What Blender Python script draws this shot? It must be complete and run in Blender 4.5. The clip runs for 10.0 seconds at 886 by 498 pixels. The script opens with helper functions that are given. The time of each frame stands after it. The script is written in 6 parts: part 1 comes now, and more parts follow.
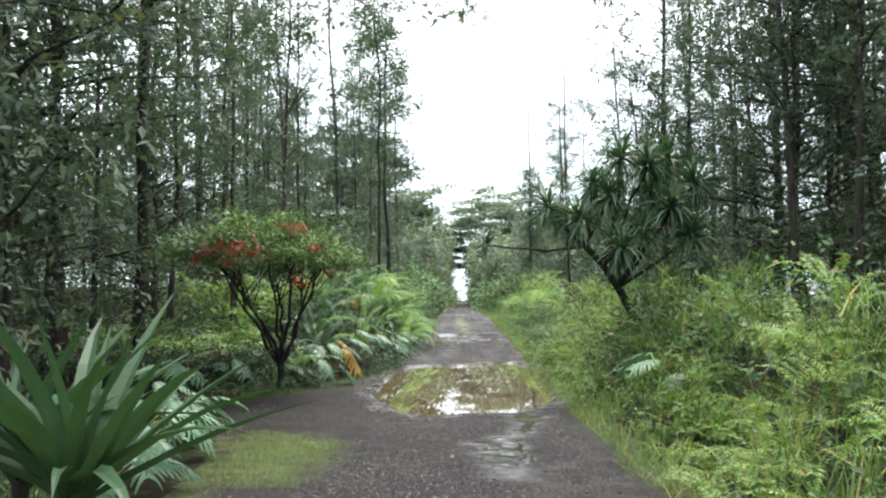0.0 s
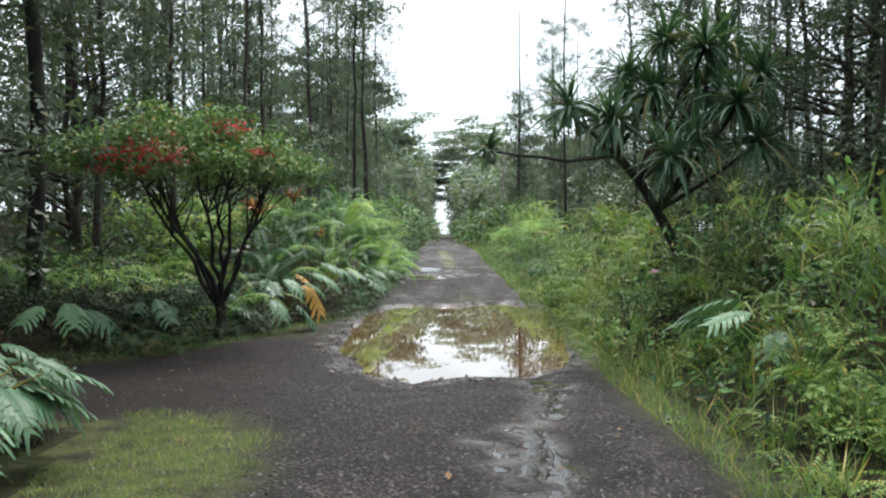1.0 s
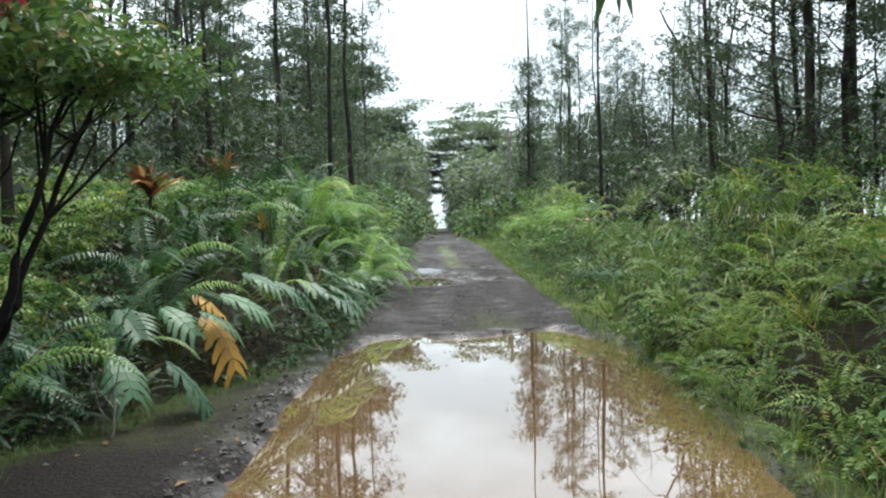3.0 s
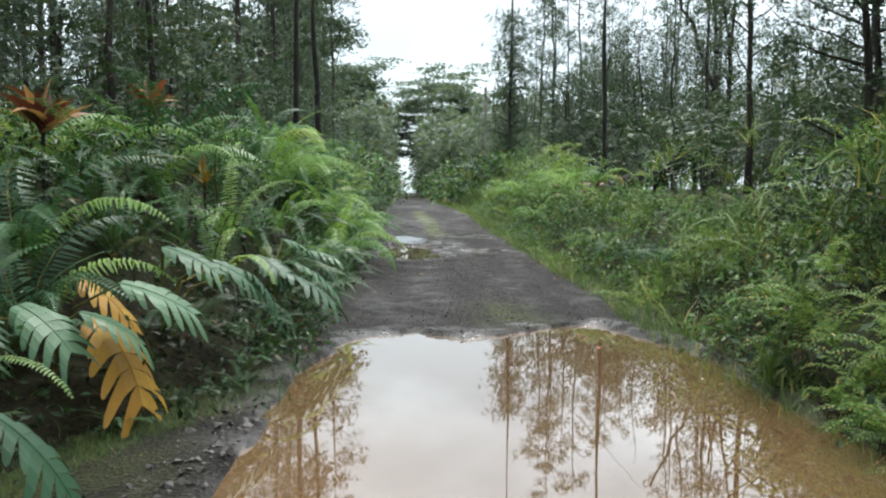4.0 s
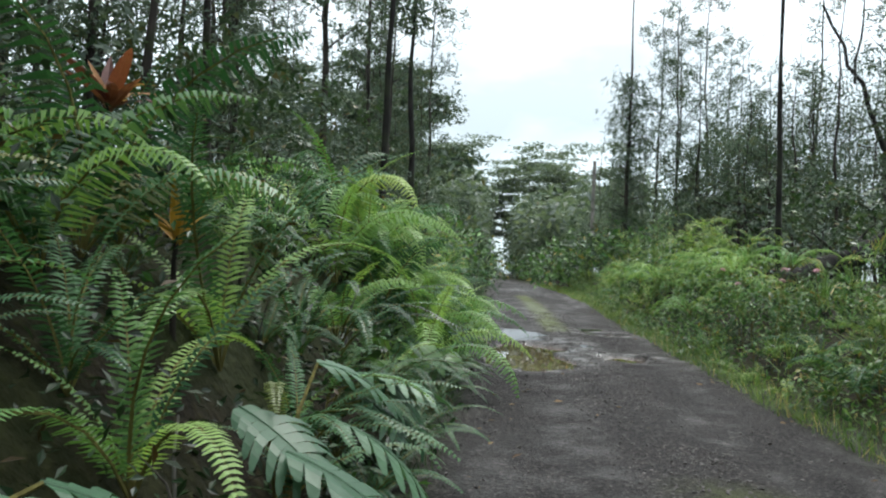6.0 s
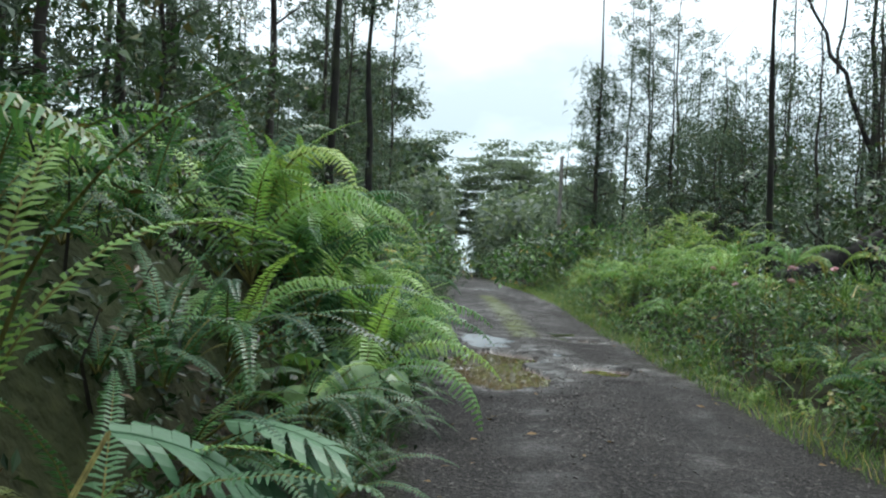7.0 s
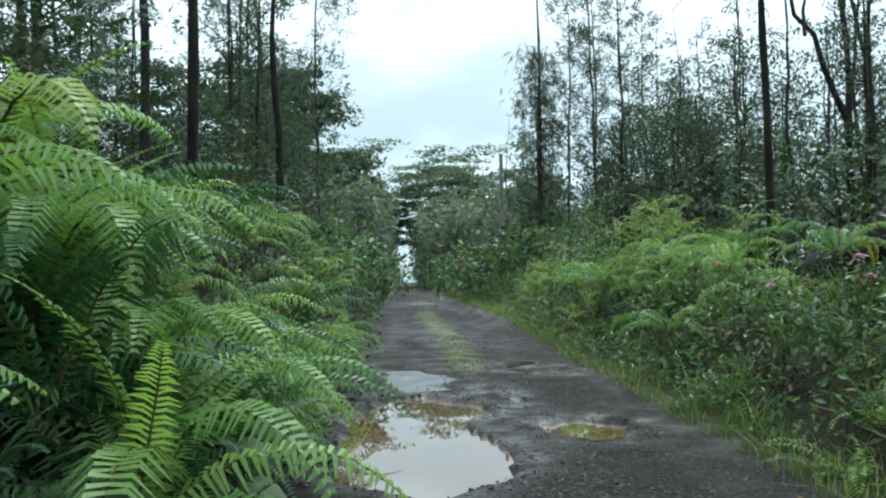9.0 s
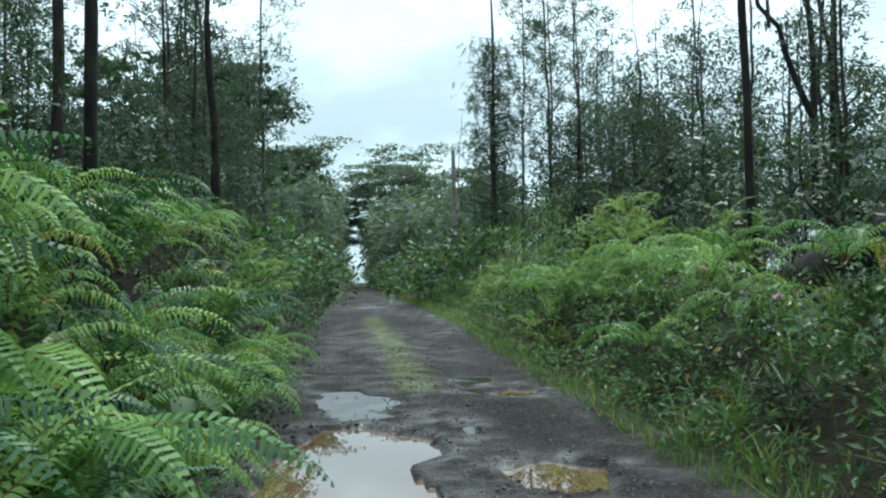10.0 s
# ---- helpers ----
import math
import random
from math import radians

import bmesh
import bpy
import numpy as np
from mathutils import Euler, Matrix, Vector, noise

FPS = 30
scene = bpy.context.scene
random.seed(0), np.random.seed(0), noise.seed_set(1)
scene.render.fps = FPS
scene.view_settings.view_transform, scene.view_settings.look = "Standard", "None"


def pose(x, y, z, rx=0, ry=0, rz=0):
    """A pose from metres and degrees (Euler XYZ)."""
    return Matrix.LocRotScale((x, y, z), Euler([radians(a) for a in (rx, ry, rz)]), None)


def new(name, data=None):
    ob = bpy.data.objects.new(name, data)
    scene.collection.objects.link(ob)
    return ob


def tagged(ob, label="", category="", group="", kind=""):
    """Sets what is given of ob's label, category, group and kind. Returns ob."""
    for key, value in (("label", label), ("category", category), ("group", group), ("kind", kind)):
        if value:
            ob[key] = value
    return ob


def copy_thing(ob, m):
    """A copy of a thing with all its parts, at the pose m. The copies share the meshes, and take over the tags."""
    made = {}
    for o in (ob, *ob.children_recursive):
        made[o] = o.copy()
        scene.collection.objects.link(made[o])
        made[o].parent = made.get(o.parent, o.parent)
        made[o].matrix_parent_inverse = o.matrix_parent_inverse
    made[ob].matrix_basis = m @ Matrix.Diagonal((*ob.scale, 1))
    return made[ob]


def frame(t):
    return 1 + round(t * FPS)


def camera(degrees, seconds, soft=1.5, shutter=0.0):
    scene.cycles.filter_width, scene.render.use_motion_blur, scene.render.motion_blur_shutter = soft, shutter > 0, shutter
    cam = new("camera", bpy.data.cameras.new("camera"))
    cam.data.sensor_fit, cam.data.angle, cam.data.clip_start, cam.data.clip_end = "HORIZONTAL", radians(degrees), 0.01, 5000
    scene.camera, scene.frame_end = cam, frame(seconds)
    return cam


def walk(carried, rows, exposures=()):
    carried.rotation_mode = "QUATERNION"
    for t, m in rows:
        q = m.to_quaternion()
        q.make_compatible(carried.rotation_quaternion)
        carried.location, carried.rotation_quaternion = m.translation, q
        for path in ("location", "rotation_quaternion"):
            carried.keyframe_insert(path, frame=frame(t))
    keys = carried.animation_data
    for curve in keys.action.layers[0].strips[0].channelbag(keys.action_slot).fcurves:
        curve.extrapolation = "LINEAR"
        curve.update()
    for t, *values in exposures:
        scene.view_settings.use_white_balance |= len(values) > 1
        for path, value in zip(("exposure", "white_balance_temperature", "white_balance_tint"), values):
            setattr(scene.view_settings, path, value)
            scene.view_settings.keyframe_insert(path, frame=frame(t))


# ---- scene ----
# ---- camera: a slow drive along a wet cinder road ----
cam = camera(57.0, 10.0, soft=2.2)
ROWS = [
    (0.0, -0.000, 0.000, 1.330, 1.37, 3.61, 0.98),
    (0.5, -0.064, 1.596, 1.284, 0.88, 0.41, 0.97),
    (1.0, -0.147, 3.280, 1.221, 0.00, -1.07, 0.33),
    (1.5, -0.241, 4.959, 1.187, -1.05, -1.13, 1.33),
    (2.0, -0.278, 6.530, 1.140, -1.50, -0.68, 1.69),
    (3.3, -0.448, 10.571, 1.116, -0.18, -2.09, 1.11),
    (3.5, -0.537, 11.118, 1.108, -1.06, -2.66, 0.50),
    (4.0, -0.763, 12.495, 1.075, -2.87, -3.93, -0.27),
    (4.5, -0.975, 13.664, 1.046, -0.85, -2.87, 0.11),
    (5.0, -1.110, 14.932, 1.024, 2.89, -0.17, -2.01),
    (5.2, -1.145, 15.410, 1.031, 3.65, 0.64, -2.14),
    (6.3, -1.146, 17.316, 1.056, 3.15, 1.86, -2.38),
    (6.5, -1.132, 17.671, 1.053, 2.36, 2.13, -2.08),
    (7.0, -1.089, 18.583, 1.044, 0.94, 1.57, -2.56),
    (7.5, -1.030, 19.443, 1.044, 0.66, 1.55, -2.20),
    (8.0, -0.932, 20.331, 1.063, -0.44, 2.32, -1.44),
    (8.5, -0.840, 21.191, 1.076, -1.70, 2.52, -1.17),
    (9.0, -0.736, 21.968, 1.123, -2.88, 2.34, 1.07),
    (9.5, -0.651, 22.571, 1.163, -4.68, 2.20, 2.91),
    (10.0, -0.573, 23.270, 1.200, -6.22, 2.26, 1.17),
]
EXPOSURE = [(0.0, 1.55, 6630, 11), (1.0, 1.22, 6580, 12), (2.0, 1.12, 6520, 11), (3.5, 0.98, 6450, 8), (5.0, 0.76, 6450, 9), (7.0, 0.62, 6220, 5), (8.5, 0.54, 5980, 1), (10.0, 0.46, 5830, -4)]
walk(cam, [(t, pose(x, y, z, 90 + pitch, roll, yaw)) for t, x, y, z, yaw, pitch, roll in ROWS], EXPOSURE)

# ---- light: a bright overcast sky, brighter overhead, and a very soft sun behind cloud ----
SUN_ELEVATION, SUN_TURN = 58.0, 25.0
world = bpy.data.worlds.new("overcast_sky")
scene.world = world
world.use_nodes = True
wn, wl = world.node_tree.nodes, world.node_tree.links
wn.clear()
w_out = wn.new("ShaderNodeOutputWorld")
w_bg = wn.new("ShaderNodeBackground")
w_sky = wn.new("ShaderNodeTexSky")
w_sky.sky_type, w_sky.sun_disc = "NISHITA", False
w_sky.sun_elevation, w_sky.sun_rotation = radians(SUN_ELEVATION), radians(SUN_TURN)
w_dim = wn.new("ShaderNodeVectorMath")
w_dim.operation, w_dim.inputs[3].default_value = "SCALE", 0.10
wl.new(w_sky.outputs[0], w_dim.inputs[0])
w_co = wn.new("ShaderNodeTexCoord")
w_sep = wn.new("ShaderNodeSeparateXYZ")
wl.new(w_co.outputs["Generated"], w_sep.inputs[0])
w_ramp = wn.new("ShaderNodeValToRGB")
wl.new(w_sep.outputs[2], w_ramp.inputs[0])
w_ramp.color_ramp.elements[0].color = (0.235, 0.285, 0.31, 1)
w_ramp.color_ramp.elements[1].color = (1.0, 1.0, 1.0, 1)
mid = w_ramp.color_ramp.elements.new(0.25)
mid.color = (0.365, 0.41, 0.435, 1)
w_gain = wn.new("ShaderNodeVectorMath")
w_gain.operation, w_gain.inputs[3].default_value = "SCALE", 2.75
wl.new(w_ramp.outputs[0], w_gain.inputs[0])
w_noise = wn.new("ShaderNodeTexNoise")
w_noise.inputs["Scale"].default_value, w_noise.inputs["Detail"].default_value = 3.2, 5.0
w_stretch = wn.new("ShaderNodeMapping")
w_stretch.inputs["Scale"].default_value = (1, 1, 2.2)
w_stretch.inputs["Location"].default_value = (0.3, 0.1, 0.45)
wl.new(w_co.outputs["Generated"], w_stretch.inputs[0])
wl.new(w_stretch.outputs[0], w_noise.inputs["Vector"])
w_cloud = wn.new("ShaderNodeMapRange")
w_cloud.inputs[1].default_value, w_cloud.inputs[2].default_value = 0.35, 0.65
w_cloud.inputs[3].default_value, w_cloud.inputs[4].default_value = 0.6, 1.08
wl.new(w_noise.outputs[0], w_cloud.inputs[0])
w_mul = wn.new("ShaderNodeVectorMath")
w_mul.operation = "SCALE"
wl.new(w_gain.outputs[0], w_mul.inputs[0])
wl.new(w_cloud.outputs[0], w_mul.inputs[3])
w_mix = wn.new("ShaderNodeMix")
w_mix.data_type = "RGBA"
w_mix.inputs[0].default_value = 0.88
wl.new(w_dim.outputs[0], w_mix.inputs[6])
wl.new(w_mul.outputs[0], w_mix.inputs[7])
wl.new(w_mix.outputs[2], w_bg.inputs[0])
wl.new(w_bg.outputs[0], w_out.inputs[0])
sun = new("sun", bpy.data.lights.new("sun", "SUN"))
sun.data.energy, sun.data.angle, sun.data.color = 1.5, radians(14), (1.0, 0.97, 0.92)
sun.matrix_world = pose(0, 0, 30, 90 - SUN_ELEVATION, 0, -SUN_TURN + 180)

# ---- small tools ----
RNG = np.random.default_rng(7)


def lattice(ix, iy, seed):
    h = (ix.astype(np.int64) * 374761393 + iy.astype(np.int64) * 668265263 + seed * 1442695041) & 0x7FFFFFFF
    h = ((h ^ (h >> 13)) * 1274126177) & 0x7FFFFFFF
    return ((h ^ (h >> 16)) & 0xFFFF) / 65535.0


def fbm(x, y, size, seed=0, octaves=4):
    """Smooth noise from -1 to 1, of the given size in metres."""
    x, y = np.asarray(x, float) / size, np.asarray(y, float) / size
    total, gain, norm = np.zeros(np.broadcast(x, y).shape), 1.0, 0.0
    for o in range(octaves):
        ix, iy = np.floor(x), np.floor(y)
        fx, fy = x - ix, y - iy
        fx, fy = fx * fx * (3 - 2 * fx), fy * fy * (3 - 2 * fy)
        s = seed * 17 + o
        a, b = lattice(ix, iy, s), lattice(ix + 1, iy, s)
        c, d = lattice(ix, iy + 1, s), lattice(ix + 1, iy + 1, s)
        total += gain * ((a + (b - a) * fx) * (1 - fy) + (c + (d - c) * fx) * fy)
        norm += gain
        gain *= 0.5
        x, y = x * 2.03 + 5.1, y * 2.03 + 3.7
    return 2 * total / norm - 1


def smooth(a, b, v):
    v = np.clip((v - a) / (b - a), 0, 1)
    return v * v * (3 - 2 * v)


def outline_distance(px, py, poly):
    """Signed distance to a closed outline, negative inside."""
    poly = np.array(poly, float)
    best = np.full(px.shape, 1e9)
    inside = np.zeros(px.shape, bool)
    for (ax, ay), (bx, by) in zip(poly, np.roll(poly, -1, 0)):
        ex, ey = bx - ax, by - ay
        k = np.clip(((px - ax) * ex + (py - ay) * ey) / (ex * ex + ey * ey), 0, 1)
        best = np.minimum(best, np.hypot(px - ax - k * ex, py - ay - k * ey))
        cross = (ay > py) != (by > py)
        with np.errstate(divide="ignore", invalid="ignore"):
            inside ^= cross & (px < (bx - ax) * (py - ay) / (by - ay if by != ay else 1e-9) + ax)
    return np.where(inside, -best, best)


class Shape:
    """Gathers points and faces, and makes one mesh of them."""

    def __init__(self):
        self.v, self.f, self.m, self.n = [], [], [], 0

    def add(self, verts, faces, mat=0):
        verts, faces = np.asarray(verts, float).reshape(-1, 3), np.asarray(faces, int)
        self.v.append(verts)
        self.f.append(faces + self.n)
        self.m.append(np.full(len(faces), mat, np.int32))
        self.n += len(verts)
        return self

    def many(self, verts, faces, turn, place, mat=0):
        """Copies of one template, each with its 3 x 3 matrix and place."""
        verts, faces = np.asarray(verts, float), np.asarray(faces, int)
        q, n = len(place), len(verts)
        out = np.einsum("qij,nj->qni", turn, verts) + np.asarray(place)[:, None, :]
        idx = (faces[None] + (np.arange(q) * n)[:, None, None]).reshape(-1, faces.shape[1])
        return self.add(out.reshape(-1, 3), idx, mat)

    def mesh(self, name, mats, smooth_faces=False):
        me = bpy.data.meshes.new(name)
        if not self.v:
            return me
        v = np.concatenate(self.v)
        counts = np.concatenate([np.full(len(f), f.shape[1]) for f in self.f])
        loops = np.concatenate([f.ravel() for f in self.f])
        me.vertices.add(len(v))
        me.vertices.foreach_set("co", v.ravel().astype(np.float32))
        me.loops.add(len(loops))
        me.loops.foreach_set("vertex_index", loops.astype(np.int32))
        me.polygons.add(len(counts))
        me.polygons.foreach_set("loop_start", np.concatenate([[0], np.cumsum(counts)[:-1]]).astype(np.int32))
        me.polygons.foreach_set("material_index", np.concatenate(self.m))
        me.polygons.foreach_set("use_smooth", np.full(len(counts), smooth_faces))
        for mat in mats if isinstance(mats, (list, tuple)) else [mats]:
            me.materials.append(mat)
        me.update(calc_edges=True)
        return me


def part(name, me, parent, label="", m=None):
    """One mesh as an object under a thing."""
    ob = new(name, me)
    ob.parent = parent
    if m is not None:
        ob.matrix_basis = m
    if label:
        ob["label"] = label
    return ob


def turns(yaw, lift, roll, size):
    """3 x 3 matrices: length along y, lifted by lift, turned by yaw, rolled about the length; scaled."""
    cy, sy, cl, sl, cr, sr = np.cos(yaw), np.sin(yaw), np.cos(lift), np.sin(lift), np.cos(roll), np.sin(roll)
    z, o = np.zeros_like(cy), np.ones_like(cy)
    rz = np.stack([np.stack([cy, -sy, z], -1), np.stack([sy, cy, z], -1), np.stack([z, z, o], -1)], -2)
    rx = np.stack([np.stack([o, z, z], -1), np.stack([z, cl, -sl], -1), np.stack([z, sl, cl], -1)], -2)
    ry = np.stack([np.stack([cr, z, sr], -1), np.stack([z, o, z], -1), np.stack([-sr, z, cr], -1)], -2)
    return rz @ rx @ ry * np.asarray(size)[..., None, None]


LEAF = (np.array([[0, 0, 0], [-0.22, 0.45, 0.05], [0, 1.0, -0.06], [0.22, 0.45, 0.05]]), np.array([[0, 1, 2, 3]]))
NARROW = (np.array([[0, 0, 0], [-0.10, 0.4, 0.03], [0, 1.0, -0.08], [0.10, 0.4, 0.03]]), np.array([[0, 1, 2, 3]]))
BLADE = (np.array([[-0.02, 0, 0], [0.02, 0, 0], [-0.014, 0.45, 0.03], [0.014, 0.45, 0.03], [0, 1.0, -0.12]]), np.array([[0, 1, 3], [0, 3, 2], [2, 3, 4]]))



def spray(n=7, long=0.42, wide=0.075):
    """A drooping twig of slim needle-like leaves, each one a triangle."""
    v, f = [], []
    for i in range(n):
        y, a = 0.62 * i / (n - 1), (0.75 if i % 2 else -0.75) * (1 - 0.7 * i / (n - 1))
        d, e = np.array([math.sin(a), math.cos(a)]), np.array([math.cos(a), -math.sin(a)]) * wide / 2
        p, q = np.array([0, y]), np.array([0, y]) + d * long
        k = 0.10 * (i % 3 - 1)
        v += [(*(p - e), 0), (*(p + e), 0), (*q, k - 0.12)]
        f.append((3 * i, 3 * i + 1, 3 * i + 2))
    return np.array(v, float), np.array(f)


SPRAY = spray()


def clump(n=7, seed=3):
    """A loose handful of broad leaves at a twig's end."""
    rng = np.random.default_rng(seed)
    v, f = [], []
    for i in range(n):
        a, tilt = i * 2.4 + rng.uniform(-0.4, 0.4), rng.uniform(-0.5, 0.5)
        d, e = np.array([math.sin(a), math.cos(a), tilt]), np.array([math.cos(a), -math.sin(a), rng.uniform(-0.4, 0.4)])
        p = np.array([0, 0.3, 0]) + rng.normal(0, 0.20, 3)
        v += [p - e * 0.10, p + e * 0.10, p + d * 0.36]
        f.append((3 * i, 3 * i + 1, 3 * i + 2))
    return np.array(v, float), np.array(f)


CLUMP = clump()


def tube(shape, line, radii, sides=6, mat=0):
    """A tapering tube along a line of points."""
    line = np.asarray(line, float)
    n = len(line)
    way = np.gradient(line, axis=0)
    way /= np.linalg.norm(way, axis=1)[:, None] + 1e-9
    side = np.cross(way, np.where(np.abs(way[:, 2:3]) > 0.9, [[1.0, 0, 0]], [[0, 0, 1.0]]))
    side /= np.linalg.norm(side, axis=1)[:, None] + 1e-9
    up = np.cross(side, way)
    a = np.arange(sides) * 2 * np.pi / sides
    ring = side[:, None] * np.cos(a)[None, :, None] + up[:, None] * np.sin(a)[None, :, None]
    v = line[:, None] + ring * np.broadcast_to(np.asarray(radii, float), n)[:, None, None]
    i, j = np.meshgrid(np.arange(n - 1), np.arange(sides), indexing="ij")
    k = (j + 1) % sides
    f = np.stack([i * sides + j, i * sides + k, (i + 1) * sides + k, (i + 1) * sides + j], -1).reshape(-1, 4)
    return shape.add(v.reshape(-1, 3), f, mat)


# ---- materials ----
def material(name):
    mat = bpy.data.materials.new(name)
    mat.use_nodes = True
    t = mat.node_tree
    b = t.nodes["Principled BSDF"]
    return mat, t.nodes, t.links, b


def ramp(nodes, links, source, stops):
    r = nodes.new("ShaderNodeValToRGB")
    e = r.color_ramp.elements
    e[0].position, e[0].color = stops[0][0], (*stops[0][1], 1)
    e[1].position, e[1].color = stops[-1][0], (*stops[-1][1], 1)
    for at, c in stops[1:-1]:
        e.new(at).color = (*c, 1)
    links.new(source, r.inputs[0])
    return r.outputs[0]


def noise_node(nodes, links, scale, detail=4.0, coords=None):
    n = nodes.new("ShaderNodeTexNoise")
    n.inputs["Scale"].default_value, n.inputs["Detail"].default_value = scale, detail
    if coords is not None:
        links.new(coords, n.inputs["Vector"])
    return n.outputs[0]


def blend(nodes, links, factor, a, b, kind="MIX"):
    m = nodes.new("ShaderNodeMix")
    m.data_type, m.blend_type = "RGBA", kind
    for socket, value in ((m.inputs[0], factor), (m.inputs[6], a), (m.inputs[7], b)):
        if isinstance(value, (int, float)):
            socket.default_value = value
        elif isinstance(value, tuple):
            socket.default_value = (*value, 1)
        else:
            links.new(value, socket)
    return m.outputs[2]


def leaf_material(name, dark, light, old=None, gloss=0.42, thin=0.3, island=True, old_share=0.04, sheen=0.27):
    """Leaves: each varies between two greens, a few have turned; light shines through."""
    mat, n, l, b = material(name)
    if island:
        g = n.new("ShaderNodeNewGeometry")
        one = g.outputs["Random Per Island"]
    else:
        one = n.new("ShaderNodeObjectInfo").outputs["Random"]
    stops = [(0.0, dark), (0.55, tuple((a + c) / 2 for a, c in zip(dark, light))), (0.93, light)]
    if old:
        stops = stops[:2] + [(0.985 - 1.5 * old_share, light), (1.0 - old_share, old)]
    colour = ramp(n, l, one, stops)
    pos = n.new("ShaderNodeNewGeometry").outputs["Position"]
    big = noise_node(n, l, 0.9, 3.0, pos)
    patch = ramp(n, l, big, [(0.3, (0.66, 0.69, 0.70)), (0.7, (1.28, 1.15, 1.13))])
    colour = blend(n, l, 0.8, colour, patch, "MULTIPLY")
    fine = noise_node(n, l, 60.0, 3.0, pos)
    speck = ramp(n, l, fine, [(0.3, (0.8, 0.8, 0.8)), (0.7, (1.12, 1.12, 1.12))])
    colour = blend(n, l, 0.6, colour, speck, "MULTIPLY")
    l.new(colour, b.inputs["Base Color"])
    b.inputs["Roughness"].default_value = gloss
    b.inputs["Specular IOR Level"].default_value = sheen
    tr = n.new("ShaderNodeBsdfTranslucent")
    warm = blend(n, l, 1.0, colour, (1.15, 1.25, 0.6), "MULTIPLY")
    l.new(warm, tr.inputs[0])
    mix = n.new("ShaderNodeMixShader")
    mix.inputs[0].default_value = thin
    l.new(b.outputs[0], mix.inputs[1])
    l.new(tr.outputs[0], mix.inputs[2])
    l.new(mix.outputs[0], n["Material Output"].inputs[0])
    return mat


def bark_material(name, dark, light, scale=9.0):
    mat, n, l, b = material(name)
    pos = n.new("ShaderNodeTexCoord").outputs["Object"]
    mp = n.new("ShaderNodeMapping")
    mp.inputs["Scale"].default_value = (1, 1, 0.22)
    l.new(pos, mp.inputs[0])
    a = noise_node(n, l, scale, 6.0, mp.outputs[0])
    colour = ramp(n, l, a, [(0.32, dark), (0.62, light)])
    moss = noise_node(n, l, 1.3, 4.0, pos)
    colour = blend(n, l, ramp(n, l, moss, [(0.52, (0, 0, 0)), (0.7, (0.7, 0.7, 0.7))]), colour, (0.035, 0.045, 0.022))
    l.new(colour, b.inputs["Base Color"])
    b.inputs["Roughness"].default_value, b.inputs["Specular IOR Level"].default_value = 0.85, 0.15
    bump = n.new("ShaderNodeBump")
    bump.inputs["Strength"].default_value, bump.inputs["Distance"].default_value = 0.6, 0.03
    l.new(a, bump.inputs["Height"])
    l.new(bump.outputs[0], b.inputs["Normal"])
    return mat


FERN = leaf_material("fern_green", (0.027, 0.088, 0.034), (0.160, 0.318, 0.112), (0.24, 0.20, 0.07), 0.42, 0.28)
# Yellow-green species, its brightness also standing for light on the bank's top.
FERN_BRIGHT = leaf_material("bright_fern_green", (0.085, 0.19, 0.055), (0.295, 0.41, 0.14), (0.38, 0.32, 0.10), 0.46, 0.34)
# Darker copy of the fern green, painting shade low on the bank.
FERN_DARK = leaf_material("shaded_fern_green", (0.018, 0.055, 0.018), (0.055, 0.13, 0.040), (0.14, 0.09, 0.035), 0.4, 0.25)
FROND = leaf_material("fern_frond_green", (0.020, 0.070, 0.036), (0.088, 0.202, 0.092), (0.16, 0.16, 0.06), 0.42, 0.28, island=False, old_share=0.015, sheen=0.30)
# Yellow-green fronds; brightness partly paints the light falling on the bank's top.
FROND_BRIGHT = leaf_material("bright_frond_green", (0.112, 0.245, 0.084), (0.275, 0.435, 0.150), (0.34, 0.32, 0.10), 0.44, 0.36, island=False, old_share=0.015)
# Shaded copy of FROND for plants at the bank's dim foot.
FROND_DARK = leaf_material("shaded_frond_green", (0.014, 0.048, 0.022), (0.050, 0.128, 0.050), (0.12, 0.08, 0.03), 0.40, 0.24, island=False, old_share=0.02, sheen=0.32)
RACHIS = bark_material("frond_stem", (0.07, 0.06, 0.02), (0.16, 0.15, 0.05), 30)
MONSTERA = leaf_material("glossy_blue_green", (0.030, 0.090, 0.045), (0.090, 0.190, 0.105), None, 0.44, 0.18, island=False)
MONSTERA_OLD = leaf_material("yellowed_leaf", (0.36, 0.20, 0.04), (0.50, 0.32, 0.06), None, 0.45, 0.25)
SHRUB = leaf_material("shrub_green", (0.030, 0.082, 0.033), (0.160, 0.275, 0.102), (0.26, 0.22, 0.08), 0.40, 0.25)
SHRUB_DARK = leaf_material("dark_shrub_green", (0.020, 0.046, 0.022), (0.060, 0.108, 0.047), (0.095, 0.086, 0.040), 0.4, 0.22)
# Near-black leaf green: shade of hollows and low growth put into the colour.
DEEP = leaf_material("painted_shade_green", (0.006, 0.018, 0.009), (0.024, 0.052, 0.023), (0.05, 0.035, 0.015), 0.42, 0.15)
GRASS = leaf_material("grass_green", (0.055, 0.12, 0.035), (0.18, 0.275, 0.085), (0.38, 0.33, 0.14), 0.5, 0.35, old_share=0.08)
CROWN = leaf_material("tree_leaf_green", (0.040, 0.066, 0.054), (0.098, 0.138, 0.108), (0.09, 0.09, 0.05), 0.6, 0.28, sheen=0.12)
